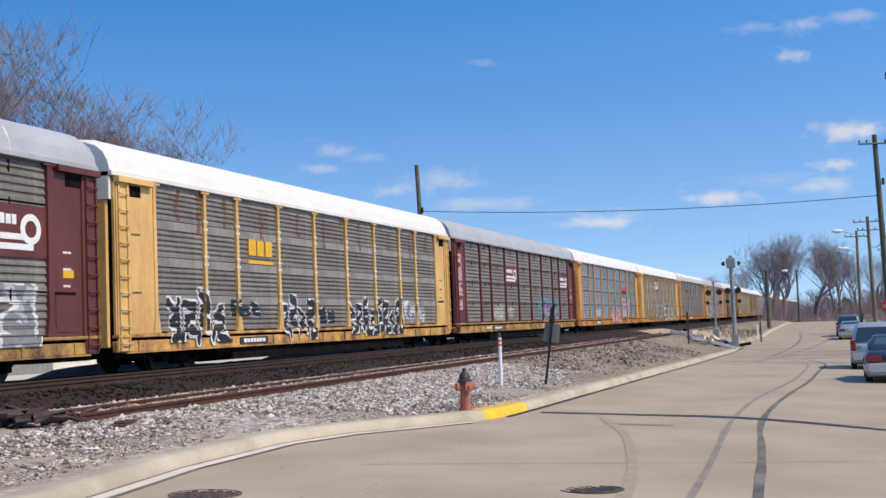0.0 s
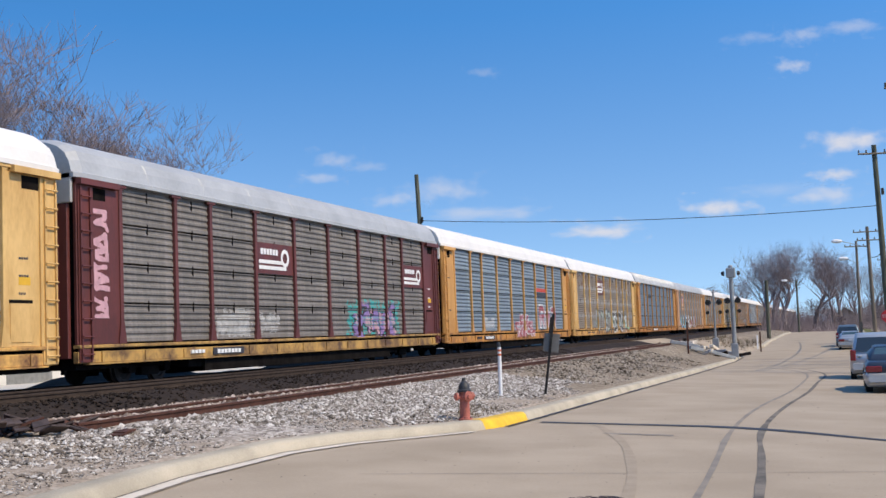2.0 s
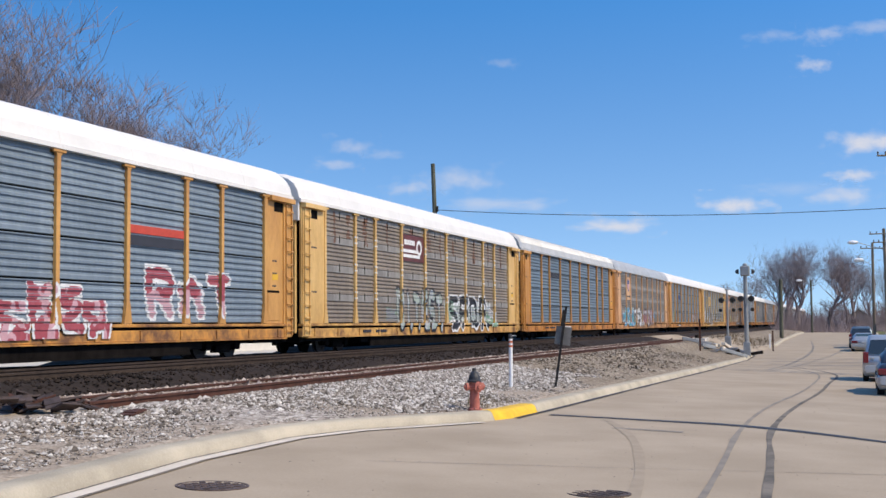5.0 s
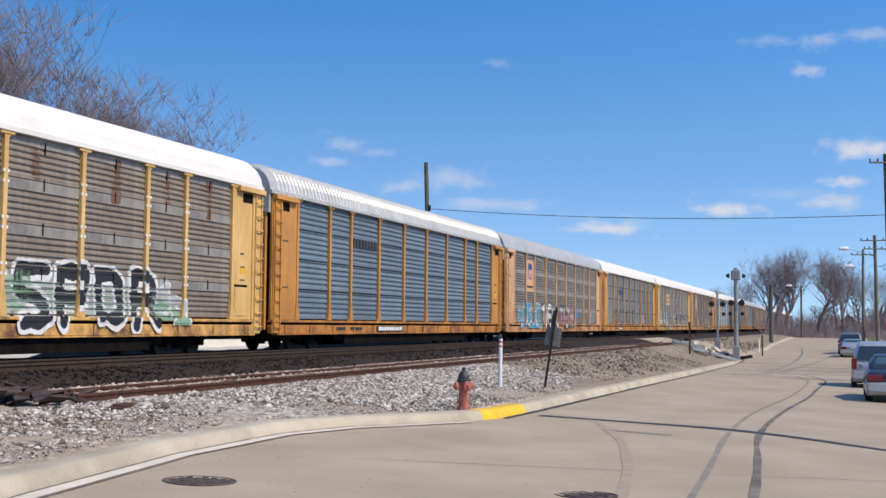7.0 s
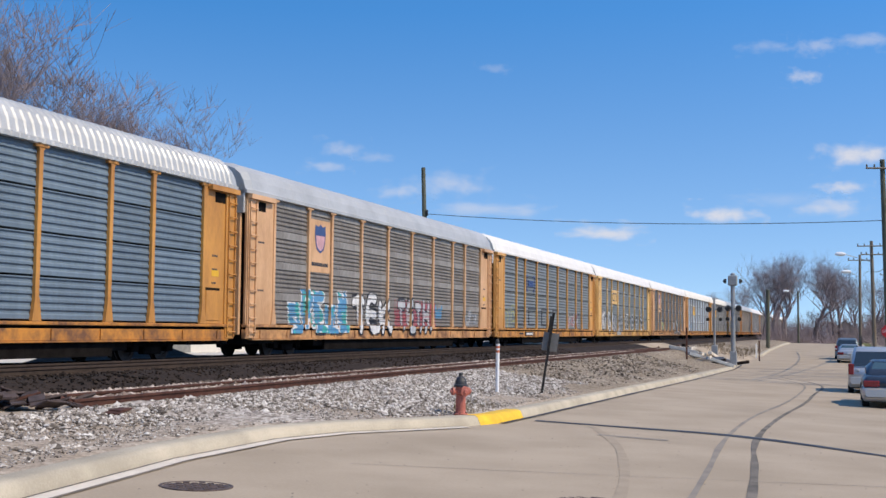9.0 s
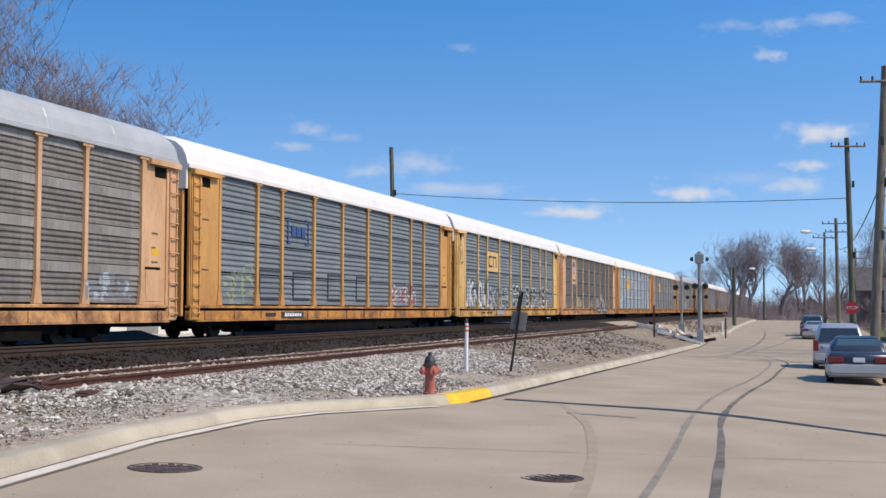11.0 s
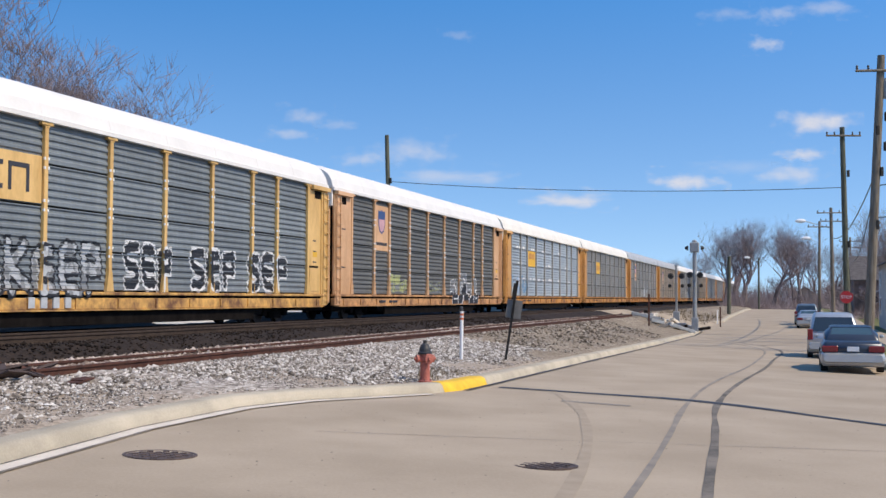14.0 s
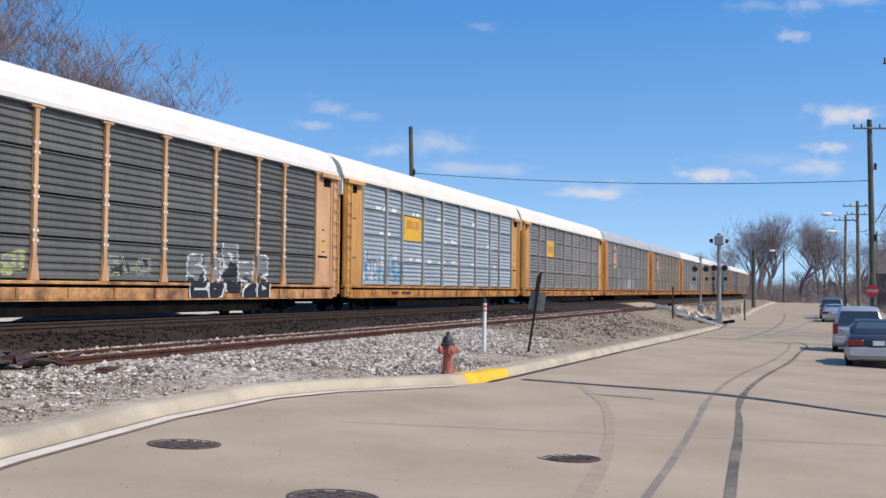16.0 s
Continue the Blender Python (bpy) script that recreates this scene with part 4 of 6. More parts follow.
shield_sign(G, -9.15, -7.35, 3.05, 5.0)
graffiti(G, -10.8, -5.6, 0.8, 2.5, 5, [S["white"], S["blue"], S["teal"]], "streak", 31)
graffiti(G, -5.2, -1.0, 0.7, 2.5, 3, [S["black"], S["white"], S["red"]], "plain", 32, "TEK")
stain(G, -0.5, 4.9, 0.95, 2.3, S["red"], 6, 0.25, "spray_cloud", "red spray behind the letters")
graffiti(G, -0.2, 4.1, 0.72, 2.45, 4, [S["black"], S["silver"], S["grey"]], "plain", 33, "TETH")
stain(G, 4.75, 5.9, 1.5, 2.2, S["blue"], 4, 0.0, "spray_cloud", "small blue spray patch")
graffiti(G, 9.2, 11.6, 1.2, 2.0, 3, [S["grey"], S["grey"], S["silver"]], "streak", 35)
for x0, x1, z0, z1 in ((-6.7, -6.62, 3.4, 4.4), (-4.88, -4.8, 3.4, 4.4), (-6.62, -6.4, 4.32, 4.4), (-5.1, -4.88, 4.32, 4.4), (-6.62, -6.4, 3.4, 3.48), (-5.1, -4.88, 3.4, 3.48)):
    plate(H, SIGN_BLUE, x0, x1, z0, z1, 0.004, "stripe")
bars(H, SIGN_BLUE, -6.4, -5.1, 3.7, 0.4, 3)
graffiti(H, -11.8, -9.4, 1.15, 2.5, 3, [S["lime"], PANEL_M["slate"], PANEL_M["slate"]], "streak", 41)
graffiti(H, 4.45, 8.2, 1.2, 2.2, 5, [S["white"], PANEL_M["slate"], S["red"]], "streak", 43)
for x in (-9.0, -6.2, -2.9, 0.2):
    for x0, x1, z0, z1 in ((x, x + 1.8, 2.3, 2.38), (x, x + 0.09, 1.4, 2.3), (x, x + 1.5, 1.32, 1.4)):
        plate(H, SIGN_DARK, x0, x1, z0, z1, -0.005, "sprayed_line")
plate(I, PAINT_M["pale"], -7.15, -4.45, 3.3, 4.5, 0.0, label="pale sign panel with dark marks")
for x0, x1, z0, z1 in ((-6.75, -6.62, 3.55, 4.25), (-6.75, -5.95, 4.13, 4.25), (-6.75, -5.95, 3.55, 3.67), (-5.75, -5.63, 3.55, 4.25), (-5.63, -4.95, 4.13, 4.25), (-5.07, -4.95, 3.55, 4.13)):
    plate(I, SIGN_DARK, x0, x1, z0, z1, 0.012, "stripe")
graffiti(I, -12.0, -7.0, 0.98, 2.8, 5, [S["black"], S["white"], S["silver"]], "plain", 51, "UKNOW")
graffiti(I, -6.9, -1.7, 0.9, 2.5, 5, [S["black"], S["silver"], S["grey"]], "streak", 52, "SKEEP")
for x0, x1, sd in ((-0.7, 2.0, 53), (3.0, 6.2, 54), (6.9, 10.3, 55)):
    graffiti(I, x0, x1, 1.1, 2.65, 3, [S["white"], S["black"], S["grey"]], "plain", sd, "SEP")
for k in range(4):
    plate(I, S["silver"], -5.0 + k * 0.5, -4.75 + k * 0.5, 0.66, 0.94, 0.09, "sprayed_line")
graffiti(I, -13.5, -12.4, 3.5, 5.1, 2, [S["black"], PAINT_M["pale"], PAINT_M["pale"]], "plain", 58, "SB")
shield_sign(J, -9.15, -7.35, 3.1, 5.15)
graffiti(J, 2.8, 8.2, 0.64, 2.4, 5, [S["white"], S["black"], S["grey"]], "split", 61)
graffiti(J, -1.2, 0.9, 1.25, 1.8, 3, [S["lime"], S["grey"], S["black"]], "streak", 62)
graffiti(J, -7.2, -4.6, 1.2, 2.1, 3, [S["lime"], S["lime"], S["grey"]], "streak", 63)
plate(K, SIGN_YELLOW, -6.9, -4.6, 3.2, 4.3, 0.0, label="yellow sign panel")
bars(K, PAINT_M["orange"], -6.7, -4.8, 3.75, 0.4, 3, 0.012)
graffiti(K, -9.2, -7.3, 1.3, 2.6, 2, [S["blue"], S["blue"], S["silver"]], "streak", 71)
graffiti(K, -12, -9.3, 1.3, 2.6, 3, [S["silver"], S["blue"], S["white"]], "streak", 72)
_r = random.Random(7)
for i in range(34):
    x, r = _r.uniform(-11.8, 10.8), _r.choice((1, 2, 3))
    z = Z0 + r * PANEL_H + _r.uniform(0.02, 0.12)
    plate(K, SIGN_WHITE, x, x + _r.uniform(0.3, 0.8), z, z + _r.uniform(0.08, 0.16), -0.012, "scuffed_patch")
plate(L, SIGN_YELLOW, -6.9, -4.8, 3.3, 4.4, 0.0, label="yellow sign panel")
bars(L, PAINT_M["orange"], -6.6, -5.0, 3.6, 0.5, 3, 0.012)
shield_sign(train[12], -9.15, -7.35, 3.1, 5.0)
graffiti(train[12], -2.0, 2.6, 1.15, 2.3, 4, [S["white"], S["silver"], S["white"]], "plain", 81)
shield_sign(train[13], -9.15, -7.35, 3.1, 5.0)
graffiti(train[14], -3.0, 4.0, 1.15, 2.3, 5, [S["white"], S["grey"], S["silver"]], "streak", 82)

# small stencils and yellow tags that most cars carry
for car in (B, C, D, H):
    plate(car, SIGN_DARK, -7.3, -5.4, 0.67, 0.89, 0.083, "number_board", "dark board with pale figures")
    bars(car, SIGN_WHITE, -7.1, -5.6, 0.71, 0.13, 7, 0.088)
for i, car in enumerate(train):
    ink = SIGN_WHITE if CARS[i]["paint"] == "brown" else SIGN_DARK
    rnd = random.Random(100 + i)
    bars(car, ink, -8.6, -7.8, 0.74, 0.11, 4, 0.085, i)
    if car not in (B, C, D, H):
        bars(car, ink, -7.3, -6.2, 0.74, 0.11, 6, 0.085, i + 50)
    x = HALF - 1.4
    for k in range(4):
        z = 1.9 + k * 0.42
        bars(car, ink, x, x + rnd.uniform(0.22, 0.36), z, 0.06, 4, 0.036, i + k)
    plate(car, SIGN_YELLOW, x, x + 0.42, 2.55, 2.75, 0.034, "yellow_tag")
    for k in range(2):
        bars(car, ink, -HALF + 0.75, -HALF + 1.2, 2.2 + k * 1.6, 0.06, 5, 0.036, i + k + 9)
    if i < 12:
        for sx in (-1, 1):
            plate(car, PAINT_M[CARS[i]["paint"]], sx * (HALF - 0.85) - 0.85, sx * (HALF - 0.85) + 0.85, 5.2, 5.36, 0.2, "end_header")
            if sx > 0:
                plate(car, PAINT_M[CARS[i]["paint"]], HALF - 1.72, HALF - 0.95, 1.2, 2.12, 0.05, "hatch")
                # flat dark strip in place of a shaded slot over the hatch
                plate(car, DARK, HALF - 1.74, HALF - 0.93, 2.12, 2.2, 0.055, "hatch_slot_shade")
            # flat dark plate drawn as the shade beneath the end header
            plate(car, DARK, sx * (HALF - 0.95) - 0.32, sx * (HALF - 0.95) + 0.3, 4.86, 5.18, 0.036, "header_shade")

# ---- small things by the street ----
HYDRANT_RED = material("hydrant_red_paint", (0.48, 0.14, 0.10), 0.55, vary=0.2, scale=8, fine=50, bump=0.15)
BLACK_PAINT = material("black_paint", (0.035, 0.035, 0.038), 0.5, vary=0.2, scale=6)
WHITE_PLASTIC = material("white_plastic", (0.8, 0.8, 0.8), 0.5, vary=0.05, scale=5)
STEEL_DARK = material("dark_weathered_steel", (0.045, 0.04, 0.036), 0.7, 0.4, vary=0.25, scale=6)
SIGN_BACK = material("dull_sign_back", (0.19, 0.18, 0.165), 0.6, 0.3, vary=0.15, scale=5)
GALV = material("galvanised_mast", (0.36, 0.365, 0.36), 0.5, 0.4, vary=0.12, scale=4)
POLE_WOOD = material("grey_pole_wood", (0.26, 0.215, 0.165), 0.9, vary=0.25, scale=3, fine=30, bump=0.4, stretch=(4, 4, 0.4), spec=0.2)
POLE_GREEN = material("mossy_pole_wood", (0.15, 0.15, 0.11), 0.9, vary=0.25, scale=3, fine=30, bump=0.4, stretch=(4, 4, 0.4), spec=0.2)
WIRE = material("black_cable", (0.03, 0.03, 0.032), 0.6, vary=0.1)
BARK = material("bare_bark", (0.25, 0.205, 0.185), 0.95, vary=0.25, scale=2, fine=12, bump=0.3, spec=0.15)
TWIG = material("reddish_twigs", (0.30, 0.24, 0.24), 0.95, vary=0.2, scale=1, fine=6, bump=0, spec=0.15)


def hydrant():
    x, y = -0.44, 20.6
    h = thing("fire_hydrant", pose(x, y, ground_z(x, y) + 0.0, 0, 0, 28), "weathered red fire hydrant with a black bonnet on gravel", "hydrant")
    h.scale = (0.86, 0.86, 1.0)
    part("barrel", lathe(bmesh.new(), [(0.15, -0.05), (0.15, 0.03), (0.115, 0.04), (0.105, 0.07), (0.10, 0.36), (0.125, 0.38), (0.125, 0.42), (0.11, 0.43), (0.11, 0.5)], 20), HYDRANT_RED, h, smooth_faces=False)
    part("bonnet", lathe(bmesh.new(), [(0.15, 0.5), (0.15, 0.53), (0.125, 0.545), (0.115, 0.6), (0.085, 0.66), (0.045, 0.69), (0.04, 0.7), (0.04, 0.745), (0.025, 0.75)], 20), BLACK_PAINT, h, "black bonnet with an operating nut")
    for ax, sg, r, nm in (("X", 1, 0.055, "hose_nozzle"), ("X", -1, 0.055, "hose_nozzle"), ("Y", -1, 0.075, "pump_nozzle")):
        prof = [(r, 0.06), (r, 0.15), (r * 1.25, 0.155), (r * 1.25, 0.2), (r * 0.6, 0.21), (r * 0.4, 0.24)]
        noz = part(nm, lathe(bmesh.new(), [(a, sg * b) for a, b in prof], 14, (0, 0, 0.42), ax), HYDRANT_RED, h)
        bmn = bmesh.new()
        bmn.from_mesh(noz.data)
        bmesh.ops.recalc_face_normals(bmn, faces=bmn.faces[:])
        bmn.to_mesh(noz.data)
        bmn.free()
    for k in range(6):
        a = k * math.pi / 3
        part("flange_bolt", tube(bmesh.new(), (0.132 * math.cos(a), 0.132 * math.sin(a), 0.02), (0.132 * math.cos(a), 0.132 * math.sin(a), 0.055), 0.014, n=6), IRON, h)


hydrant()


ORANGE_BAND = material("orange_band", (0.62, 0.16, 0.07), 0.5, vary=0.08, scale=6, bump=0)


def marker_post():
    x, y = 0.27, 26.9
    z = ground_z(x, y)
    m = thing("marker_post", pose(x, y, z), "slim white plastic marker post in the gravel", "post")
    part("tube", tube(bmesh.new(), (0, 0, -0.1), (0.01, 0, 1.13), 0.042, n=12), WHITE_PLASTIC, m)
    for zb in (0.93, 1.03):
        part("band", tube(bmesh.new(), (0.009 * zb, 0, zb), (0.009 * zb, 0, zb + 0.05), 0.045, n=12), ORANGE_BAND, m, "orange-red band")
    part("cap", lathe(bmesh.new(), [(0.044, 1.13), (0.047, 1.15), (0.042, 1.2), (0.025, 1.24)], 12), BLACK_PAINT, m, "black cap")


marker_post()


def leaning_sign():
    x, y = 1.36, 28.2
    z = ground_z(x, y)
    m = thing("leaning_sign", pose(x, y, z, 0, 8.5, -4), "dark leaning steel signpost seen from behind", "sign")
    part("channel_post", boxes((-0.018, 0.018, -0.02, 0.02, -0.1, 1.98, 0.005), (-0.03, -0.016, -0.03, 0.0, -0.1, 1.98), (0.016, 0.03, -0.03, 0.0, -0.1, 1.98)), STEEL_DARK, m)
    part("sign_plate", boxes((-0.17, 0.21, 0.022, 0.03, 1.05, 1.5, 0.003)), SIGN_BACK, m, "plain dull back of a square sign")
    part("upper_plate", boxes((-0.075, -0.025, -0.05, -0.035, 1.5, 1.9)), STEEL_DARK, m)
    for zz in (1.15, 1.4):
        part("bolt", tube(bmesh.new(), (0, -0.04, zz), (0, 0.04, zz), 0.012, n=6), IRON, m)


leaning_sign()


def manhole(x, y, r):
    z = road_z(x, y)
    m = thing("manhole_cover", pose(x, y, z, 0, math.degrees(math.atan(0.04)), random.Random(x).uniform(0, 90)), "rusty patterned iron manhole cover in the concrete", "manhole", "manhole covers in the street")
    part("frame_ring", lathe(bmesh.new(), [(r, -0.05), (r, 0.008), (r - 0.03, 0.008), (r - 0.03, -0.02), (r - 0.035, -0.05)], 40), IRON, m)
    part("lid", lathe(bmesh.new(), [(r - 0.04, -0.05), (r - 0.04, 0.002), (0.02, 0.004)], 40), IRON, m)
    for k in range(-4, 5):
        for j in range(-4, 5):
            if math.hypot(k, j) * r / 4.6 < r - 0.09 and (k + j) % 2 == 0:
                part("stud", boxes((k * r / 4.6 - 0.03, k * r / 4.6 + 0.03, j * r / 4.6 - 0.03, j * r / 4.6 + 0.03, 0.0, 0.012)), IRON, m)


manhole(-2.83, 11.34, 0.36)
manhole(0.98, 11.8, 0.33)
manhole(-1.07, 8.95, 0.36)


def signal_light(parent, x, z, y=-0.25, r=0.2, turn=0):
    g = part("light_hood", lathe(bmesh.new(), [(r, -0.02), (r, 0.015), (r * 0.45, 0.02), (0.02, 0.02)], 20, (x, y, z), "Y"), BLACK_PAINT, parent, "round black light with a hood")
    part("lamp", lathe(bmesh.new(), [(0.12, -0.16), (0.13, -0.02), (0.05, 0.1)], 14, (x, y - 0.02, z), "Y"), STEEL_DARK, g)
    return g


def crossing_signal(x, y, height, r, light_z, lights, label, head):
    z = ground_z(x, y)
    m = thing("crossing_signal", pose(x, y, z, 0, 0, -14), label, "crossing signal", "crossing signals")
    part("mast", tube(bmesh.new(), (0, 0, -0.1), (0, 0, height), r, r * 0.85, 14), GALV, m)
    part("base", boxes((-0.22, 0.22, -0.22, 0.22, -0.1, 0.9, 0.03)), GALV, m)
    for lx in lights:
        signal_light(m, lx, light_z)
        part("light_arm", tube(bmesh.new(), (0, 0, light_z), (lx, -0.2, light_z), 0.035, n=8), GALV, m)
        signal_light(m, lx * 1.15, light_z - 0.7, -0.3, 0.13)
    part("bell", lathe(bmesh.new(), [(0.16, 0), (0.15, 0.06), (0.06, 0.12)], 14, (0, 0, height)), GALV, m)
    if head:
        part("head_box", boxes((-0.3, 0.3, -0.2, 0.2, height - 0.72, height - 0.05, 0.06)), GALV, m, "pale signal head box")
        for sx in (-1, 1):
            part("side_lamp", lathe(bmesh.new(), [(0.15, 0.0), (0.15, 0.1), (0.07, 0.22)], 12, (sx * 0.4, 0, height - 0.42), "X") if sx > 0 else
                 lathe(bmesh.new(), [(0.07, -0.22), (0.15, -0.1), (0.15, 0.0)], 12, (sx * 0.4, 0, height - 0.42), "X"), BLACK_PAINT, m, "black side lamp")
    return m


crossing_signal(16.12, 76.0, 5.9, 0.15, 3.7, (-0.3, 0.36), "tall grey crossing signal mast with black lights and a head box", True)
crossing_signal(16.09, 82.0, 4.1, 0.08, 3.4, (-0.38, 0.38), "slim grey crossing signal mast with paired black lights", False)


def thin_post(x, y, h, mat, label):
    m = thing("steel_post", pose(x, y, ground_z(x, y)), label, "post")
    part("shaft", boxes((-0.05, 0.05, -0.03, 0.03, -0.1, h, 0.006)), mat, m)
    part("tip", boxes((-0.06, 0.06, -0.035, 0.035, h, h + 0.06, 0.01)), mat, m)


thin_post(12.0, 69.6, 1.85, RUST, "thin rusty steel post in the dirt verge")
thin_post(20.6, 88.0, 1.6, RUST, "thin rusty steel post near the crossing")
thin_post(22.0, 95.0, 1.2, WHITE_PLASTIC, "short white post near the crossing")


def far_wood_post():
    m = thing("wooden_post", pose(30.2, 125, ground_z(30.2, 125)), "dark weathered wooden post past the crossing", "post")
    part("shaft", tube(bmesh.new(), (0, 0, -0.1), (0.05, 0, 6.2), 0.22, 0.18, 12), POLE_GREEN, m)
    part("cap", tube(bmesh.new(), (0.05, 0, 6.2), (0.05, 0, 6.26), 0.19, 0.1, 12), POLE_GREEN, m)


far_wood_post()


def stop_sign():
    x, y = 22.65, 66.0
    z = ground_z(x, y)
    m = thing("stop_sign", pose(x, y, z, 0, 0, -19), "red octagonal stop sign on a steel post", "sign")
    bm = bmesh.new()
    c = 1.79 - z
    vs = []
    for yy in (-0.02, 0.0):
        vs.append([bm.verts.new((0.37 * math.cos(math.pi / 8 + k * math.pi / 4), yy, c + 0.37 * math.sin(math.pi / 8 + k * math.pi / 4))) for k in range(8)])
    bm.faces.new(vs[0])
    bm.faces.new(vs[1][::-1])
    for k in range(8):
        bm.faces.new((vs[0][k], vs[1][k], vs[1][(k + 1) % 8], vs[0][(k + 1) % 8]))
    bmesh.ops.recalc_face_normals(bm, faces=bm.faces[:])
    part("octagon", bm, material("sign_red", (0.62, 0.03, 0.03), 0.45, vary=0.05), m)
    part("post", boxes((-0.03, 0.03, 0.005, 0.05, -0.1, c + 0.3, 0.005)), STEEL_DARK, m)
    cu = bpy.data.curves.new("lettering", "FONT")
    cu.body, cu.size, cu.align_x, cu.align_y, cu.extrude = "STOP", 0.25, "CENTER", "CENTER", 0.002
    tmp = bpy.data.objects.new("tmp", cu)
    scene.collection.objects.link(tmp)
    bpy.context.view_layer.update()
    me = bpy.data.meshes.new_from_object(tmp)
    bpy.data.objects.remove(tmp)
    me.materials.clear()
    me.materials.append(SIGN_WHITE)
    t = shared("lettering", me, m, pose(0, -0.026, c, 90, 0, 0))
    t["label"] = "white capital lettering"


stop_sign()

# ---- poles and cables ----


def utility_pole(x, y, top_x, top_z, r, mat, arms, label, extras=()):
    z = ground_z(x, y)
    m = thing("utility_pole", pose(x, y, z), label, "utility pole", "utility poles")
    h = top_z - z
    lean = top_x - x
    part("shaft", tube(bmesh.new(), (0, 0, -0.3), (lean, 0, h), r, r * 0.72, 14), mat, m)
    for az, half, tilt in arms:
        f = (az - z) / h
        cx = lean * f
        a = part("crossarm", tube(bmesh.new(), (cx - half, -0.2, az - z - tilt), (cx + half, -0.2, az - z + tilt), 0.06, n=6), POLE_WOOD, m)
        for sx in (-1, -0.55, 0.55, 1):
            part("insulator", lathe(bmesh.new(), [(0.03, 0), (0.06, 0.05), (0.04, 0.1), (0.06, 0.14), (0.02, 0.2)], 8, (cx + sx * half * 0.95, -0.2, az - z + sx * tilt + 0.05)), BLACK_PAINT, a)
    for kind, ez, dx in extras:
        f = (ez - z) / h
        cx = lean * f + dx
        if kind == "can":
            part("transformer", lathe(bmesh.new(), [(0.12, 0), (0.14, 0.05), (0.14, 0.75), (0.1, 0.85), (0.05, 0.9)], 14, (cx, -0.05, ez - z)), GALV, m, "grey transformer can")
        else:
            part("bracket", boxes((cx - 0.07, cx + 0.07, -0.2, -0.05, ez - z - 0.2, ez - z + 0.2, 0.02)), STEEL_DARK, m)
    return m


utility_pole(18.05, 50, 18.79, 12.3, 0.22, POLE_WOOD, [(11.6, 1.15, 0.02)], "tall grey wooden utility pole leaning over the parked cars", [("can", 10.4, 0.28), ("bracket", 10.2, 0.45), ("bracket", 8.3, 0.32), ("bracket", 9.6, 0.3), ("bracket", 7.2, 0.2), ("bracket", 4.9, 0.12), ("bracket", 9.0, -0.05)])
utility_pole(24.1, 70, 23.87, 12.15, 0.2, POLE_GREEN, [(11.6, 1.05, 0.0)], "mossy grey utility pole behind the stop sign", [("bracket", 9.3, 0.25), ("bracket", 5.0, 0.15)])
utility_pole(36.5, 110, 36.35, 10.4, 0.2, POLE_WOOD, [(9.9, 1.4, 0.02), (9.1, 1.1, 0.0)], "distant wooden utility pole with two crossarms")
utility_pole(39.0, 122, 39.1, 9.9, 0.17, POLE_WOOD, [(9.3, 1.3, 0.0)], "distant wooden utility pole with a crossarm")
utility_pole(52.0, 150, 52.04, 9.7, 0.17, POLE_WOOD, [(9.2, 1.5, 0.0), (8.4, 1.2, 0.0)], "far wooden utility pole with crossarms")
utility_pole(-4.05, 80, -4.44, 13.0, 0.2, POLE_GREEN, [], "plain dark wooden pole behind the train", [("bracket", 9.8, 0.2)])


def cable(p0, p1, sag, r=0.02, n=24):
    p0, p1 = Vector(p0), Vector(p1)
    pts = [p0.lerp(p1, i / n) - Vector((0, 0, 4 * sag * (i / n) * (1 - i / n))) for i in range(n + 1)]
    q = (p1 - p0).to_track_quat("Z", "Y")
    ring = [q @ Vector((r * math.cos(2 * math.pi * i / 5), r * math.sin(2 * math.pi * i / 5), 0)) for i in range(5)]
    verts = [tuple(p + o) for p in pts for o in ring]
    faces = [(5 * i + k, 5 * i + (k + 1) % 5, 5 * i + 5 + (k + 1) % 5, 5 * i + 5 + k) for i in range(n) for k in range(5)]
    ob = new("overhead_cable", raw_mesh("overhead_cable", verts, faces, [WIRE]))
    tagged(ob, "thin black overhead cable between poles", "cable", "overhead cables")


cable((-4.2, 80, 9.75), (23.75, 69.9, 8.45), 0.42, 0.022)
cable((18.6, 49.8, 6.6), (30.0, 38.0, 9.4), 0.5, 0.025)
cable((18.5, 49.8, 5.2), (30.0, 40.0, 7.2), 0.4, 0.025)
cable((18.6, 49.8, 7.6), (36.4, 110, 7.6), 1.2, 0.03)
cable((18.5, 49.8, 7.2), (52.0, 150, 7.4), 2.0, 0.03)
cable((-4.3, 80.1, 9.6), (-5.1, 82.5, 0.6), 0.05, 0.012)


def street_lamp(x, y, z, px, py, pz):
    m = thing("street_lamp", pose(x, y, z, 0, 0, 0), "pale cobra-head street lamp on a long arm", "street lamp", "street lamps")
    part("lamp_head", lathe(bmesh.new(), [(0.05, -0.55), (0.16, -0.4), (0.2, 0.0), (0.14, 0.35), (0.06, 0.45)], 12, (0, 0, 0), "X"), WHITE_PLASTIC, m)
    part("arm", tube(bmesh.new(), (0.3, 0, 0), (px - x, py - y, pz - z), 0.028, n=8), GALV, m)


street_lamp(33.5, 110, 9.13, 36.4, 110, 8.4)
street_lamp(37.7, 122, 8.1, 39.05, 122, 7.5)
street_lamp(47.7, 185, 8.3, 49.5, 185, 7.8)


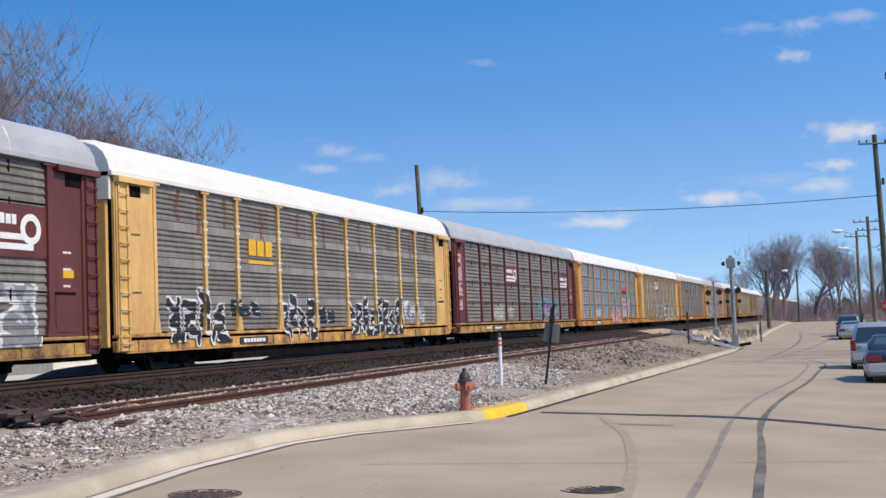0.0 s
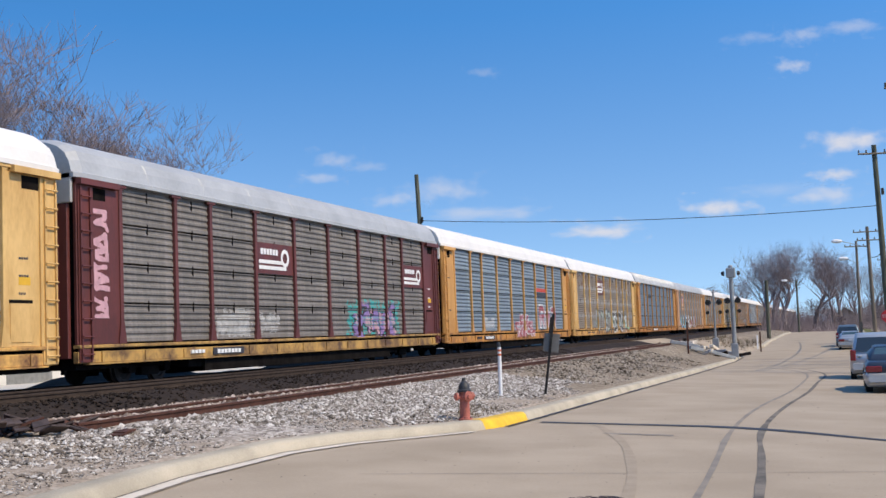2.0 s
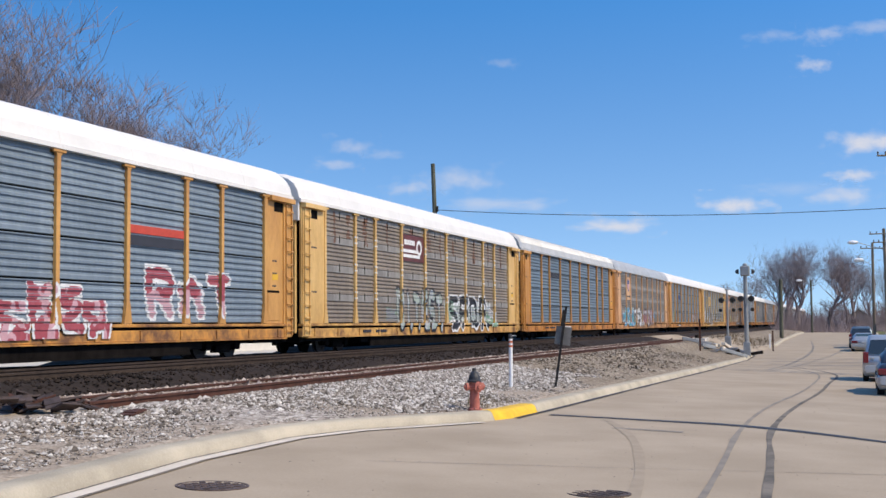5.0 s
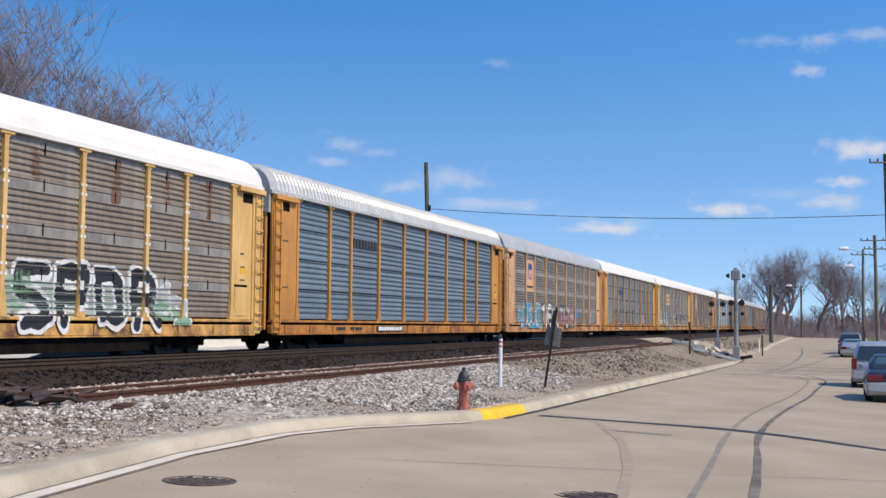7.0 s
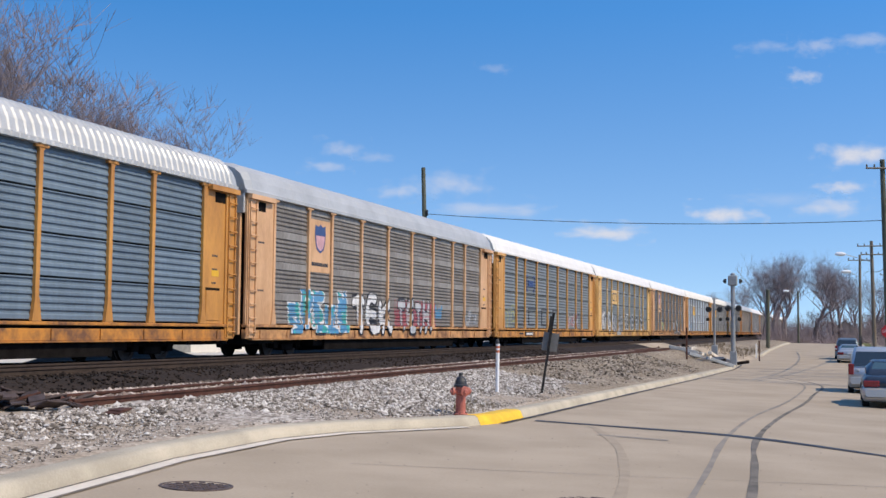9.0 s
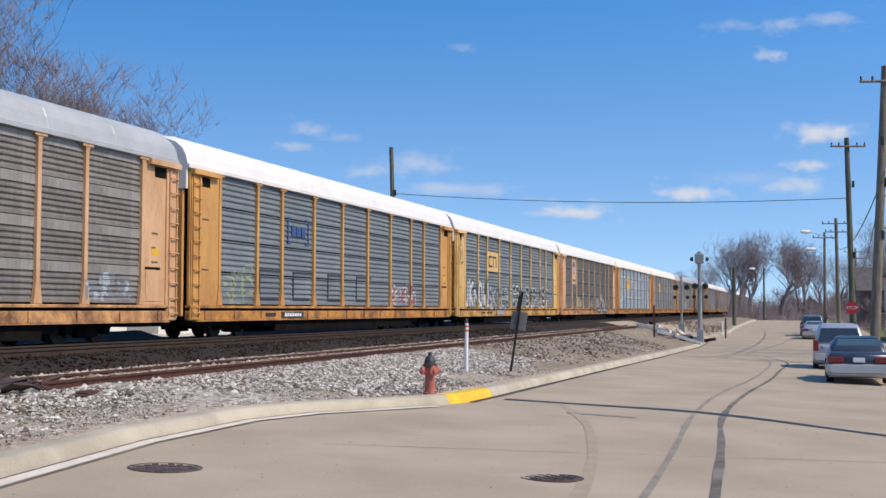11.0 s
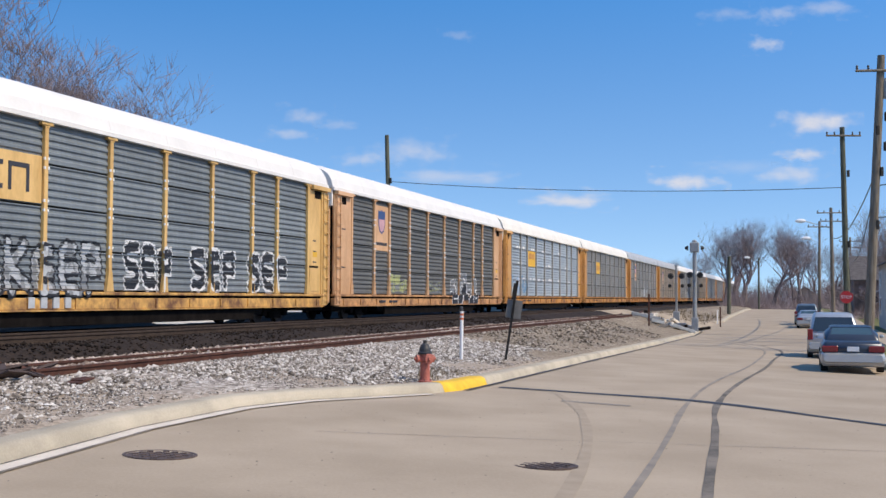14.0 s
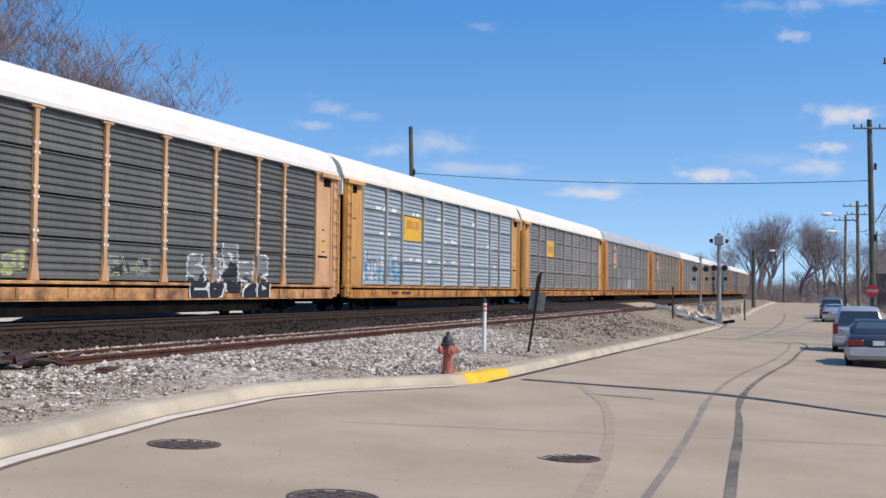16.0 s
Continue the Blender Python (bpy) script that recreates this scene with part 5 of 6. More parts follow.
def lamp_pole(x, y, h):
    m = thing("lamp_pole", pose(x, y, ground_z(x, y)), "dark wooden lamp pole among bare trees", "pole")
    part("shaft", tube(bmesh.new(), (0, 0, -0.2), (0, 0, h), 0.18, 0.14, 10), POLE_GREEN, m)
    part("cap", tube(bmesh.new(), (0, 0, h), (0, 0, h + 0.05), 0.15, 0.08, 10), POLE_GREEN, m)


lamp_pole(49.5, 185, 8.2)

# ---- parked cars ----
SILVER = material("silver_car_paint", (0.50, 0.51, 0.52), 0.3, 0.5, vary=0.05, scale=2, bump=0)
BLUEGREY = material("dark_blue_car_paint", (0.05, 0.063, 0.088), 0.3, 0.3, vary=0.08, scale=2, bump=0)
WHITE_CAR = material("white_car_paint", (0.72, 0.72, 0.71), 0.35, vary=0.04, scale=2, bump=0)
TYRE = material("tyre_rubber", (0.022, 0.022, 0.022), 0.9, vary=0.2, scale=8)
GLASS = glass("tinted_glass")
GLASS_BLUE = glass("bluish_glass", (0.05, 0.085, 0.10))
TAIL = material("red_tail_lamp", (0.22, 0.02, 0.02), 0.25, vary=0.1, scale=10, bump=0)


def hull(sections, bevel=0.05):
    """A closed shell through cross-sections: (y, half width, z low, z high, half width at the top)."""
    bm = bmesh.new()
    rings = []
    for y, w, z0, z1, wt in sections:
        zm, lo, hi = z0 + 0.55 * (z1 - z0), min(0.12, 0.25 * (z1 - z0)), min(0.03, 0.2 * (z1 - z0))
        pts = [(-w * 0.94, z0), (-w, z0 + lo), (-w, zm), (-wt, z1 - hi), (-wt + 0.06, z1), (wt - 0.06, z1), (wt, z1 - hi), (w, zm), (w, z0 + lo), (w * 0.94, z0)]
        rings.append([bm.verts.new((x, y, z)) for x, z in pts])
    n = len(rings[0])
    for a, b in zip(rings, rings[1:]):
        for i in range(n):
            bm.faces.new((a[i], a[(i + 1) % n], b[(i + 1) % n], b[i]))
    bm.faces.new(rings[0][::-1])
    bm.faces.new(rings[-1])
    bmesh.ops.recalc_face_normals(bm, faces=bm.faces[:])
    return bm


def pane_bm(*quad):
    """A glass pane with 12 mm thickness."""
    bm = bmesh.new()
    q = [Vector(p) for p in quad]
    n = (q[1] - q[0]).cross(q[3] - q[0]).normalized() * 0.012
    a, b = [bm.verts.new(p) for p in q], [bm.verts.new(p + n) for p in q]
    bm.faces.new(a)
    bm.faces.new(b[::-1])
    for i in range(4):
        bm.faces.new((a[i], b[i], b[(i + 1) % 4], a[(i + 1) % 4]))
    bmesh.ops.recalc_face_normals(bm, faces=bm.faces[:])
    return bm


def add_wheels(car, half_w, y_rear, y_front, r=0.32):
    for sy in (y_rear, y_front):
        for sx in (-1, 1):
            w = part("wheel", lathe(bmesh.new(), [(r * 0.6, -0.09), (r * 0.95, -0.1), (r, -0.07), (r, 0.07), (r * 0.95, 0.1), (r * 0.6, 0.09)], 22, (sx * (half_w - 0.1), sy, r), "X"), TYRE, car)
            part("rim", lathe(bmesh.new(), [(r * 0.58, -0.1), (r * 0.55, 0.0), (r * 0.58, 0.1)], 16, (sx * (half_w - 0.1), sy, r), "X"), GALV, w)


def sedan(x, y, paint, lower, label, length=4.9):
    """Local y runs to the front, the rear bumper at 0."""
    car = thing("parked_sedan", pose(x, y, road_z(x, y), 0, 0, -17), label, "car", "parked cars")
    car.scale = (1, 1, 0.94)
    L_, w = length, 0.875
    part("lower_body", hull([(0.0, w * 0.93, 0.3, 0.62, w * 0.9), (0.1, w, 0.22, 0.66, w * 0.95), (L_ * 0.5, w, 0.18, 0.66, w * 0.97), (L_ - 0.25, w, 0.22, 0.6, w * 0.93), (L_, w * 0.85, 0.3, 0.5, w * 0.8)]), lower, car, smooth_faces=True)
    part("upper_body", hull([(0.03, w * 0.95, 0.6, 0.92, w * 0.86), (0.2, w * 0.985, 0.6, 0.98, w * 0.88), (1.1, w * 0.985, 0.6, 0.98, w * 0.88), (L_ * 0.62, w * 0.985, 0.6, 0.96, w * 0.88), (L_ - 0.6, w * 0.97, 0.58, 0.85, w * 0.85), (L_ - 0.05, w * 0.86, 0.5, 0.7, w * 0.76)]), paint, car, smooth_faces=True)
    part("roof", hull([(1.5, 0.58, 1.36, 1.385, 0.53), (1.75, 0.6, 1.35, 1.43, 0.54), (2.6, 0.6, 1.35, 1.43, 0.54), (2.9, 0.57, 1.34, 1.38, 0.52)]), paint, car)
    part("cabin", hull([(0.85, 0.74, 0.95, 1.0, 0.7), (1.52, 0.75, 0.95, 1.37, 0.59), (2.85, 0.75, 0.95, 1.37, 0.59), (3.6, 0.74, 0.93, 0.97, 0.7)]), paint, car, smooth_faces=True)
    part("rear_window", pane_bm((-0.64, 0.92, 1.01), (0.64, 0.92, 1.01), (0.52, 1.47, 1.35), (-0.52, 1.47, 1.35)), GLASS_BLUE, car, "bluish sloping rear window")
    part("windscreen", pane_bm((0.66, 3.54, 0.99), (-0.66, 3.54, 0.99), (-0.54, 2.93, 1.33), (0.54, 2.93, 1.33)), GLASS_BLUE, car)
    for sx in (-1, 1):
        q = [(sx * 0.735, 1.15, 1.0), (sx * 0.735, 3.3, 1.0), (sx * 0.6, 2.85, 1.32), (sx * 0.6, 1.6, 1.32)]
        part("side_window", pane_bm(*(q if sx > 0 else q[::-1])), GLASS_BLUE, car)
        part("tail_lamp", boxes((min(sx * 0.42, sx * 0.84), max(sx * 0.42, sx * 0.84), -0.015, 0.12, 0.66, 0.84, 0.02)), TAIL, car)
        part("mirror", boxes((min(sx * 0.9, sx * 1.03), max(sx * 0.9, sx * 1.03), 3.2, 3.3, 0.98, 1.1, 0.03)), lower, car)
    part("bumper", hull([(-0.09, w * 0.9, 0.36, 0.58, w * 0.88), (0.0, w * 0.98, 0.32, 0.62, w * 0.96), (0.25, w * 1.005, 0.32, 0.62, w)]), lower, car, "pale moulded bumper")
    part("number_plate", boxes((-0.16, 0.16, -0.03, 0.02, 0.68, 0.82)), SIGN_WHITE, car)
    part("underbody", boxes((-0.8, 0.8, 0.15, L_ - 0.2, 0.2, 0.34)), TYRE, car)
    add_wheels(car, w, 1.0, L_ - 0.95)
    return car


def minivan(x, y, paint, label):
    car = thing("parked_minivan", pose(x, y, road_z(x, y), 0, 0, -17), label, "car", "parked cars")
    w = 0.94
    part("body", hull([(0.0, w * 0.94, 0.38, 0.95, w * 0.93), (0.12, w, 0.25, 1.0, w * 0.96), (2.4, w, 0.22, 1.0, w * 0.96), (3.9, w, 0.25, 0.98, w * 0.94), (4.7, w * 0.88, 0.32, 0.8, w * 0.8)]), paint, car, smooth_faces=True)
    part("cabin", hull([(0.08, w * 0.92, 0.95, 1.0, w * 0.9), (0.32, w * 0.86, 0.95, 1.62, w * 0.72), (0.7, w * 0.86, 0.95, 1.72, w * 0.72), (2.8, w * 0.86, 0.95, 1.72, w * 0.72), (3.9, w * 0.9, 0.9, 0.98, w * 0.86)]), paint, car, smooth_faces=True)
    part("rear_window", pane_bm((-0.76, 0.05, 1.04), (0.76, 0.05, 1.04), (0.64, 0.3, 1.56), (-0.64, 0.3, 1.56)), GLASS, car, "dark tinted rear window")
    for sx in (-1, 1):
        q = [(sx * 0.82, 0.6, 1.08), (sx * 0.82, 3.2, 1.08), (sx * 0.7, 2.7, 1.58), (sx * 0.7, 0.7, 1.58)]
        part("side_window", pane_bm(*(q if sx > 0 else q[::-1])), GLASS, car)
        part("tail_lamp", boxes((min(sx * 0.74, sx * 0.93), max(sx * 0.74, sx * 0.93), -0.03, 0.1, 0.72, 1.12, 0.02)), TAIL, car)
        part("roof_rail", tube(bmesh.new(), (sx * 0.6, 0.7, 1.75), (sx * 0.6, 2.6, 1.75), 0.02, n=6), STEEL_DARK, car)
    part("bumper", hull([(-0.1, w * 0.92, 0.38, 0.62, w * 0.9), (0.15, w * 1.0, 0.32, 0.66, w * 0.99)]), paint, car)
    part("number_plate", boxes((-0.16, 0.16, -0.03, 0.01, 0.74, 0.88)), SIGN_WHITE, car)
    part("underbody", boxes((-0.82, 0.82, 0.15, 4.4, 0.2, 0.4)), TYRE, car)
    add_wheels(car, w, 0.95, 3.75, 0.34)
    return car


sedan(11.5, 33.0, BLUEGREY, SILVER, "two-tone dark blue and silver sedan parked by the kerb")
minivan(14.27, 43.0, SILVER, "silver minivan with dark rear window parked at the kerb")
sedan(26.7, 86.0, SILVER, SILVER, "silver sedan parked far along the street")
minivan(28.7, 93.0, material("slate_blue_car_paint", (0.12, 0.17, 0.22), 0.35, 0.3, vary=0.06, scale=2, bump=0), "slate-blue van parked far along the street")

# ---- bare trees ----


def tree_meshes(seed, height, spread_, depth=6, rise=0.12, fine=0.006):
    """Trunk and crown of a leafless tree, as tapered five-sided limbs."""
    rnd = random.Random(seed)
    trunk, crown = ([], []), ([], [])

    def limb(store, a, b, ra, rb, n):
        verts, faces = store
        q = (b - a).to_track_quat("Z", "Y")
        base = len(verts)
        for p, r in ((a, ra), (b, rb)):
            for i in range(n):
                ang = 2 * math.pi * i / n
                verts.append(tuple(p + q @ Vector((r * math.cos(ang), r * math.sin(ang), 0))))
        for i in range(n):
            j = (i + 1) % n
            faces.append((base + i, base + j, base + n + j, base + n + i))

    def grow(p, way, length, r, level):
        n = 7 if level < 2 else (4 if level < 4 else 3)
        store = trunk if level == 0 else crown
        k = 3 if level < 3 else 2
        for i in range(k):
            q = p + way * (length / k)
            limb(store, p, q, r, r * 0.86, n)
            p, r = q, r * 0.86
            way = (way + Vector((rnd.uniform(-.22, .22), rnd.uniform(-.22, .22), rnd.uniform(-.05, .18)))).normalized()
            if level >= 1 and level < depth and rnd.random() < 0.8:
                side = Vector((rnd.uniform(-1, 1), rnd.uniform(-1, 1), rnd.uniform(0.0, 0.9))).normalized()
                grow(p, (way * 0.55 + side * 0.8).normalized(), length * rnd.uniform(0.5, 0.75), r * 0.5, level + 1 if level > 1 else level + 2)
        if level == depth:
            for _ in range(4 if seed < 6 else 3):
                tip = p + (way + Vector((rnd.uniform(-1, 1), rnd.uniform(-1, 1), rnd.uniform(-0.3, 0.9)))).normalized() * length * rnd.uniform(0.6, 1.1)
                limb(crown, p, tip, max(r * 0.6, fine), fine * 0.5, 3)
        if level < depth:
            for _ in range(3 if level < 3 else 2):
                side = Vector((rnd.uniform(-1, 1) * spread_, rnd.uniform(-1, 1) * spread_, rnd.uniform(0.0, 0.9))).normalized()
                grow(p, (way * 0.62 + side * 0.8 + Vector((0, 0, rise))).normalized(), length * rnd.uniform(0.68, 0.92), max(r * 0.6, fine), level + 1)
    grow(Vector((0, 0, -0.3)), Vector((0, 0, 1)), height * 0.13, height * 0.019, 0)
    top = max(v[2] for v in crown[0])
    f = height / top
    sc = lambda vs: [(x * f, y * f, z * f) for x, y, z in vs]
    return raw_mesh("trunk", sc(trunk[0]), trunk[1], [BARK]), raw_mesh("crown", sc(crown[0]), crown[1], [TWIG])


TREES = {}


def tree(x, y, height, kind, turn, label, spread_=1.0):
    if kind not in TREES:
        TREES[kind] = (tree_meshes(kind, 15.0, spread_ * 1.25, 6 if kind < 6 else 5, 0.15 if kind < 6 else 0.3, 0.005 if kind < 6 else 0.005), 15.0)
    (a, b), h0 = TREES[kind]
    t = thing("bare_tree", pose(x, y, ground_z(x, y), 0, 0, turn), label, "tree", "bare trees")
    s = height / h0
    t.scale = (s, s, s)
    shared("trunk", a, t)
    shared("crown", b, t)
    return t


LBL = "leafless tree with fine reddish twigs"
tree(-34.4, 76, 27.0, 3, 20, LBL + " behind the tracks")
tree(-28.8, 91, 21.8, 4, 70, LBL + " behind the train")
tree(-39.5, 82, 26.0, 5, 200, LBL + " behind the tracks")
tree(50.5, 198, 15.5, 6, 10, LBL + " beyond the street's end")
tree(56.3, 200, 16.5, 7, 95, "large forked leafless tree beyond the street's end", 1.2)
tree(53.0, 215, 16.5, 8, 150, LBL + " beyond the street's end")
tree(61.0, 205, 14.0, 6, 240, LBL + " beyond the street's end")
tree(84.0, 385, 19.5, 7, 30, LBL + " behind the crossing signals")
tree(78.0, 392, 16.0, 8, 310, LBL + " behind the crossing signals")
tree(68.0, 205, 12.5, 7, 45, LBL + " among far houses")
tree(74.0, 190, 13.0, 8, 5, LBL + " among far houses")
tree(48.0, 135, 9.5, 6, 80, LBL + " near the far poles")
tree(47.0, 196, 15.0, 7, 200, LBL + " beyond the street's end")
tree(64.5, 212, 15.0, 8, 20, LBL + " beyond the street's end")
tree(37.6, 100, 10.5, 8, 60, LBL + " beside the pale house")
tree(62.0, 250, 14.0, 8, 170, LBL + " in the far distance")
tree(82.0, 260, 14.0, 6, 270, LBL + " in the far distance")

# ---- houses ----
SIDING = material("pale_grey_siding", (0.50, 0.49, 0.47), 0.7, vary=0.06, scale=2, fine=30, bump=0.1)
SHINGLE = material("dark_shingle_roof", (0.12, 0.105, 0.10), 0.9, vary=0.2, scale=3, fine=30, bump=0.4)
BRICKRED = material("reddish_brown_siding", (0.24, 0.165, 0.14), 0.85, vary=0.2, scale=3, fine=30, bump=0.2)
HOUSE_WHITE = material("white_siding", (0.72, 0.71, 0.68), 0.7, vary=0.05, scale=2)


def house(x, y, turn, w, d, wall_h, ridge, mat, label, windows=((-0.25, 1.2), (0.25, 1.2))):
    z = ground_z(x, y)
    h = thing("house", pose(x, y, z, 0, 0, turn), label, "house", "houses beyond the street")
    part("wall", boxes((-w / 2, w / 2, -d / 2, d / 2, -0.6, wall_h)), mat, h)
    n = int(wall_h / 0.2)
    part("cladding", boxes(*[(-w / 2 - 0.015, w / 2 + 0.015, -d / 2 - 0.015, d / 2 + 0.015, i * 0.2 + 0.02, i * 0.2 + 0.05) for i in range(n)]), mat, h)["kind"] = "stuff"
    for sx in (-1, 1):
        bm = bmesh.new()
        tri = [bm.verts.new((sx * w / 2 - sx * t, y, zz)) for t in (0, 0.2) for y, zz in ((-d / 2, wall_h), (d / 2, wall_h), (0, ridge - 0.12))]
        bm.faces.new(tri[:3])
        bm.faces.new(tri[3:][::-1])
        for k in range(3):
            bm.faces.new((tri[k], tri[3 + k], tri[3 + (k + 1) % 3], tri[(k + 1) % 3]))
        bmesh.ops.recalc_face_normals(bm, faces=bm.faces[:])
        part("gable", bm, mat, h)
    e = 0.35
    for sy in (-1, 1):
        bm = bmesh.new()
        drop = (ridge - wall_h) / (d / 2) * e
        q = [(-w / 2 - e, 0, ridge), (w / 2 + e, 0, ridge), (w / 2 + e, sy * (d / 2 + e), wall_h - drop), (-w / 2 - e, sy * (d / 2 + e), wall_h - drop)]
        va, vb = [bm.verts.new(p) for p in q], [bm.verts.new((p[0], p[1], p[2] - 0.14)) for p in q]
        bm.faces.new(va)
        bm.faces.new(vb[::-1])
        for k in range(4):
            bm.faces.new((va[k], vb[k], vb[(k + 1) % 4], va[(k + 1) % 4]))
        bmesh.ops.recalc_face_normals(bm, faces=bm.faces[:])
        part("roof_slope", bm, SHINGLE, h)
    for fx, zz in windows:
        wx = fx * w
        win = part("window", boxes((wx - 0.5, wx + 0.5, -d / 2 - 0.06, -d / 2 + 0.02, zz, zz + 1.3, 0.01)), WHITE_PLASTIC, h)
        part("pane", boxes((wx - 0.42, wx + 0.42, -d / 2 - 0.075, -d / 2 - 0.05, zz + 0.08, zz + 1.22)), GLASS, win)
    return h


house(34.3, 79.8, -107, 13.0, 8.0, 4.7, 6.8, SIDING, "pale grey sided house beside the lawn", ((-0.32, 0.9), (0.2, 0.9), (-0.32, 2.9)))
house(47.0, 122, -17, 8.5, 9.0, 3.8, 6.2, BRICKRED, "reddish brown house behind the poles")
house(65.0, 222, 73, 5.0, 3.2, 2.4, 4.2, HOUSE_WHITE, "small white gabled house beyond the trees", ((0.0, 0.9),))
house(72.5, 236, 73, 6.0, 5.0, 2.4, 4.2, material("tan_siding", (0.36, 0.27, 0.19), 0.8, vary=0.1), "small tan house beyond the trees", ((0.2, 0.9),))
house(88.0, 240, -17, 9.0, 8.0, 4.5, 7.0, BRICKRED, "far brown house among bare trees")


def warehouse():
    m = thing("white_warehouse", pose(*at(27, 40, 0.0), 0, 0, TRACK_RZ), "long low white building behind the tracks", "building")
    part("wall", boxes((-40, 40, -6, 6, 0.2, 3.2)), HOUSE_WHITE, m)
    part("roof", boxes((-40.3, 40.3, -6.3, 6.3, 3.2, 3.45, 0.05)), GALV, m)
    for k in range(6):
        part("door", boxes((-34 + k * 12, -31 + k * 12, -6.05, -5.95, 0.2, 2.7)), GALV, m)


warehouse()


def far_woods():
    """Low brown brush that closes the horizon."""
    rnd = random.Random(12)
    verts, faces = [], []
    for i in range(5200):
        a = radians(rnd.uniform(-40, 70))
        dist = rnd.uniform(300, 420)
        x, y = dist * math.sin(a), dist * math.cos(a)
        d = -math.cos(HEAD) * x + math.sin(HEAD) * y
        if 5 < d < 30:
            continue
        h = rnd.uniform(4, 10)
        z = ground_z(x, y)
        for _ in range(3):
            b = len(verts)
            lx, ly = rnd.uniform(-1.5, 1.5), rnd.uniform(-1.5, 1.5)
            verts += [(x - 0.12, y, z), (x + 0.12, y, z), (x + lx, y + ly, z + h * rnd.uniform(0.6, 1)), (x, y + 0.12, z)]
            faces += [(b, b + 1, b + 2), (b + 1, b + 3, b + 2), (b + 3, b, b + 2)]
    ob = new("far_brush", raw_mesh("far_brush", verts, faces, [TWIG]))
    tagged(ob, "distant brown leafless brush along the horizon", "brush", kind="stuff")


far_woods()


def thicket():
    """Tangled bare shrubs between the far houses."""
    rnd = random.Random(77)
    verts, faces = [], []
    for i in range(3600):
        y = rnd.uniform(105, 270) if i < 1500 else rnd.uniform(186, 300)
        x = y * rnd.uniform(0.285 if y < 185 else 0.19, 0.46)
        if (x < right_x(y) + 2 and y < 165) or 12 < math.sin(HEAD) * y - math.cos(HEAD) * x < 27:
            continue
        z, h = ground_z(x, y), rnd.uniform(0.4, 1.8) * (1 if i < 1500 else 3.4)
        for _ in range(9):
            b = len(verts)
            ox, oy, w = rnd.uniform(-1, 1), rnd.uniform(-1, 1), rnd.uniform(0.015, 0.04)
            tx, ty, tz = x + ox * 2.2, y + oy * 2.2, z + h * rnd.uniform(0.5, 1)
            verts += [(x + ox * 0.5 - w, y + oy * 0.5, z), (x + ox * 0.5 + w, y + oy * 0.5, z), (x + ox * 0.5, y + oy * 0.5 + w, z), (tx, ty, tz)]
            faces += [(b, b + 1, b + 3), (b + 1, b + 2, b + 3), (b + 2, b, b + 3)]
    ob = new("thicket", raw_mesh("thicket", verts, faces, [TWIG]))
    tagged(ob, "tangled leafless brown shrubs between far houses", "shrub", kind="stuff")


thicket()


def shrubs():
    """Leafless bushes along the far gardens."""
    rnd = random.Random(21)
    kinds = [tree_meshes(40 + k, 4.0, 1.6, 4) for k in range(3)]
    for i in range(70):
        y = rnd.uniform(150, 260)
        x = y * rnd.uniform(0.2, 0.42)
        if i > 45:
            y = rnd.uniform(75, 150)
            x = right_x(y) + rnd.uniform(4, 22)
        if (left_x(y) - 1 < x < right_x(y) + 1.5 and y < 175) or 6 < math.sin(HEAD) * y - math.cos(HEAD) * x < 29:
            continue
        k = rnd.uniform(0.5, 1.5)
        t = thing("bare_shrub", pose(x, y, ground_z(x, y), 0, 0, rnd.uniform(0, 360)), "leafless brown shrub beyond the street", "shrub", "bare shrubs")
        t.scale = (1.3 * k, 1.3 * k, k)
        a, b = kinds[i % 3]
        shared("stem", a, t)
        shared("crown", b, t)


shrubs()


def weeds():
    rnd = random.Random(33)
    verts, faces = [], []
    for i in range(1500):
        if i < 700:
            y = rnd.uniform(88, 112)
            x = left_x(y) - rnd.uniform(0.3, 4.5)
        else:
            x, y = -0.1 + rnd.uniform(-0.5, 0.9), 21.5 + rnd.uniform(-0.6, 1.6)
            if x > left_x(y) - 0.5:
                continue
        z, h = ground_z(x, y), rnd.uniform(0.15, 0.6) * (0.8 if i < 700 else 0.22)
        b, a = len(verts), rnd.uniform(0, 3.14)
        w = 0.02 if i < 700 else 0.006
        verts += [(x - w * math.cos(a), y - w * math.sin(a), z), (x + w * math.cos(a), y + w * math.sin(a), z), (x + rnd.uniform(-.15, .15) * h * 2, y + rnd.uniform(-.15, .15), z + h)]
        faces.append((b, b + 1, b + 2))
    ob = new("dry_weeds", raw_mesh("dry_weeds", verts, faces, [material("dry_weed", (0.22, 0.165, 0.10), 0.9, vary=0.25, scale=3, bump=0)]))
    tagged(ob, "dry brown weeds beside the kerb and crossing", "weeds", kind="stuff")


weeds()

# ---- loose stones on the verge ----


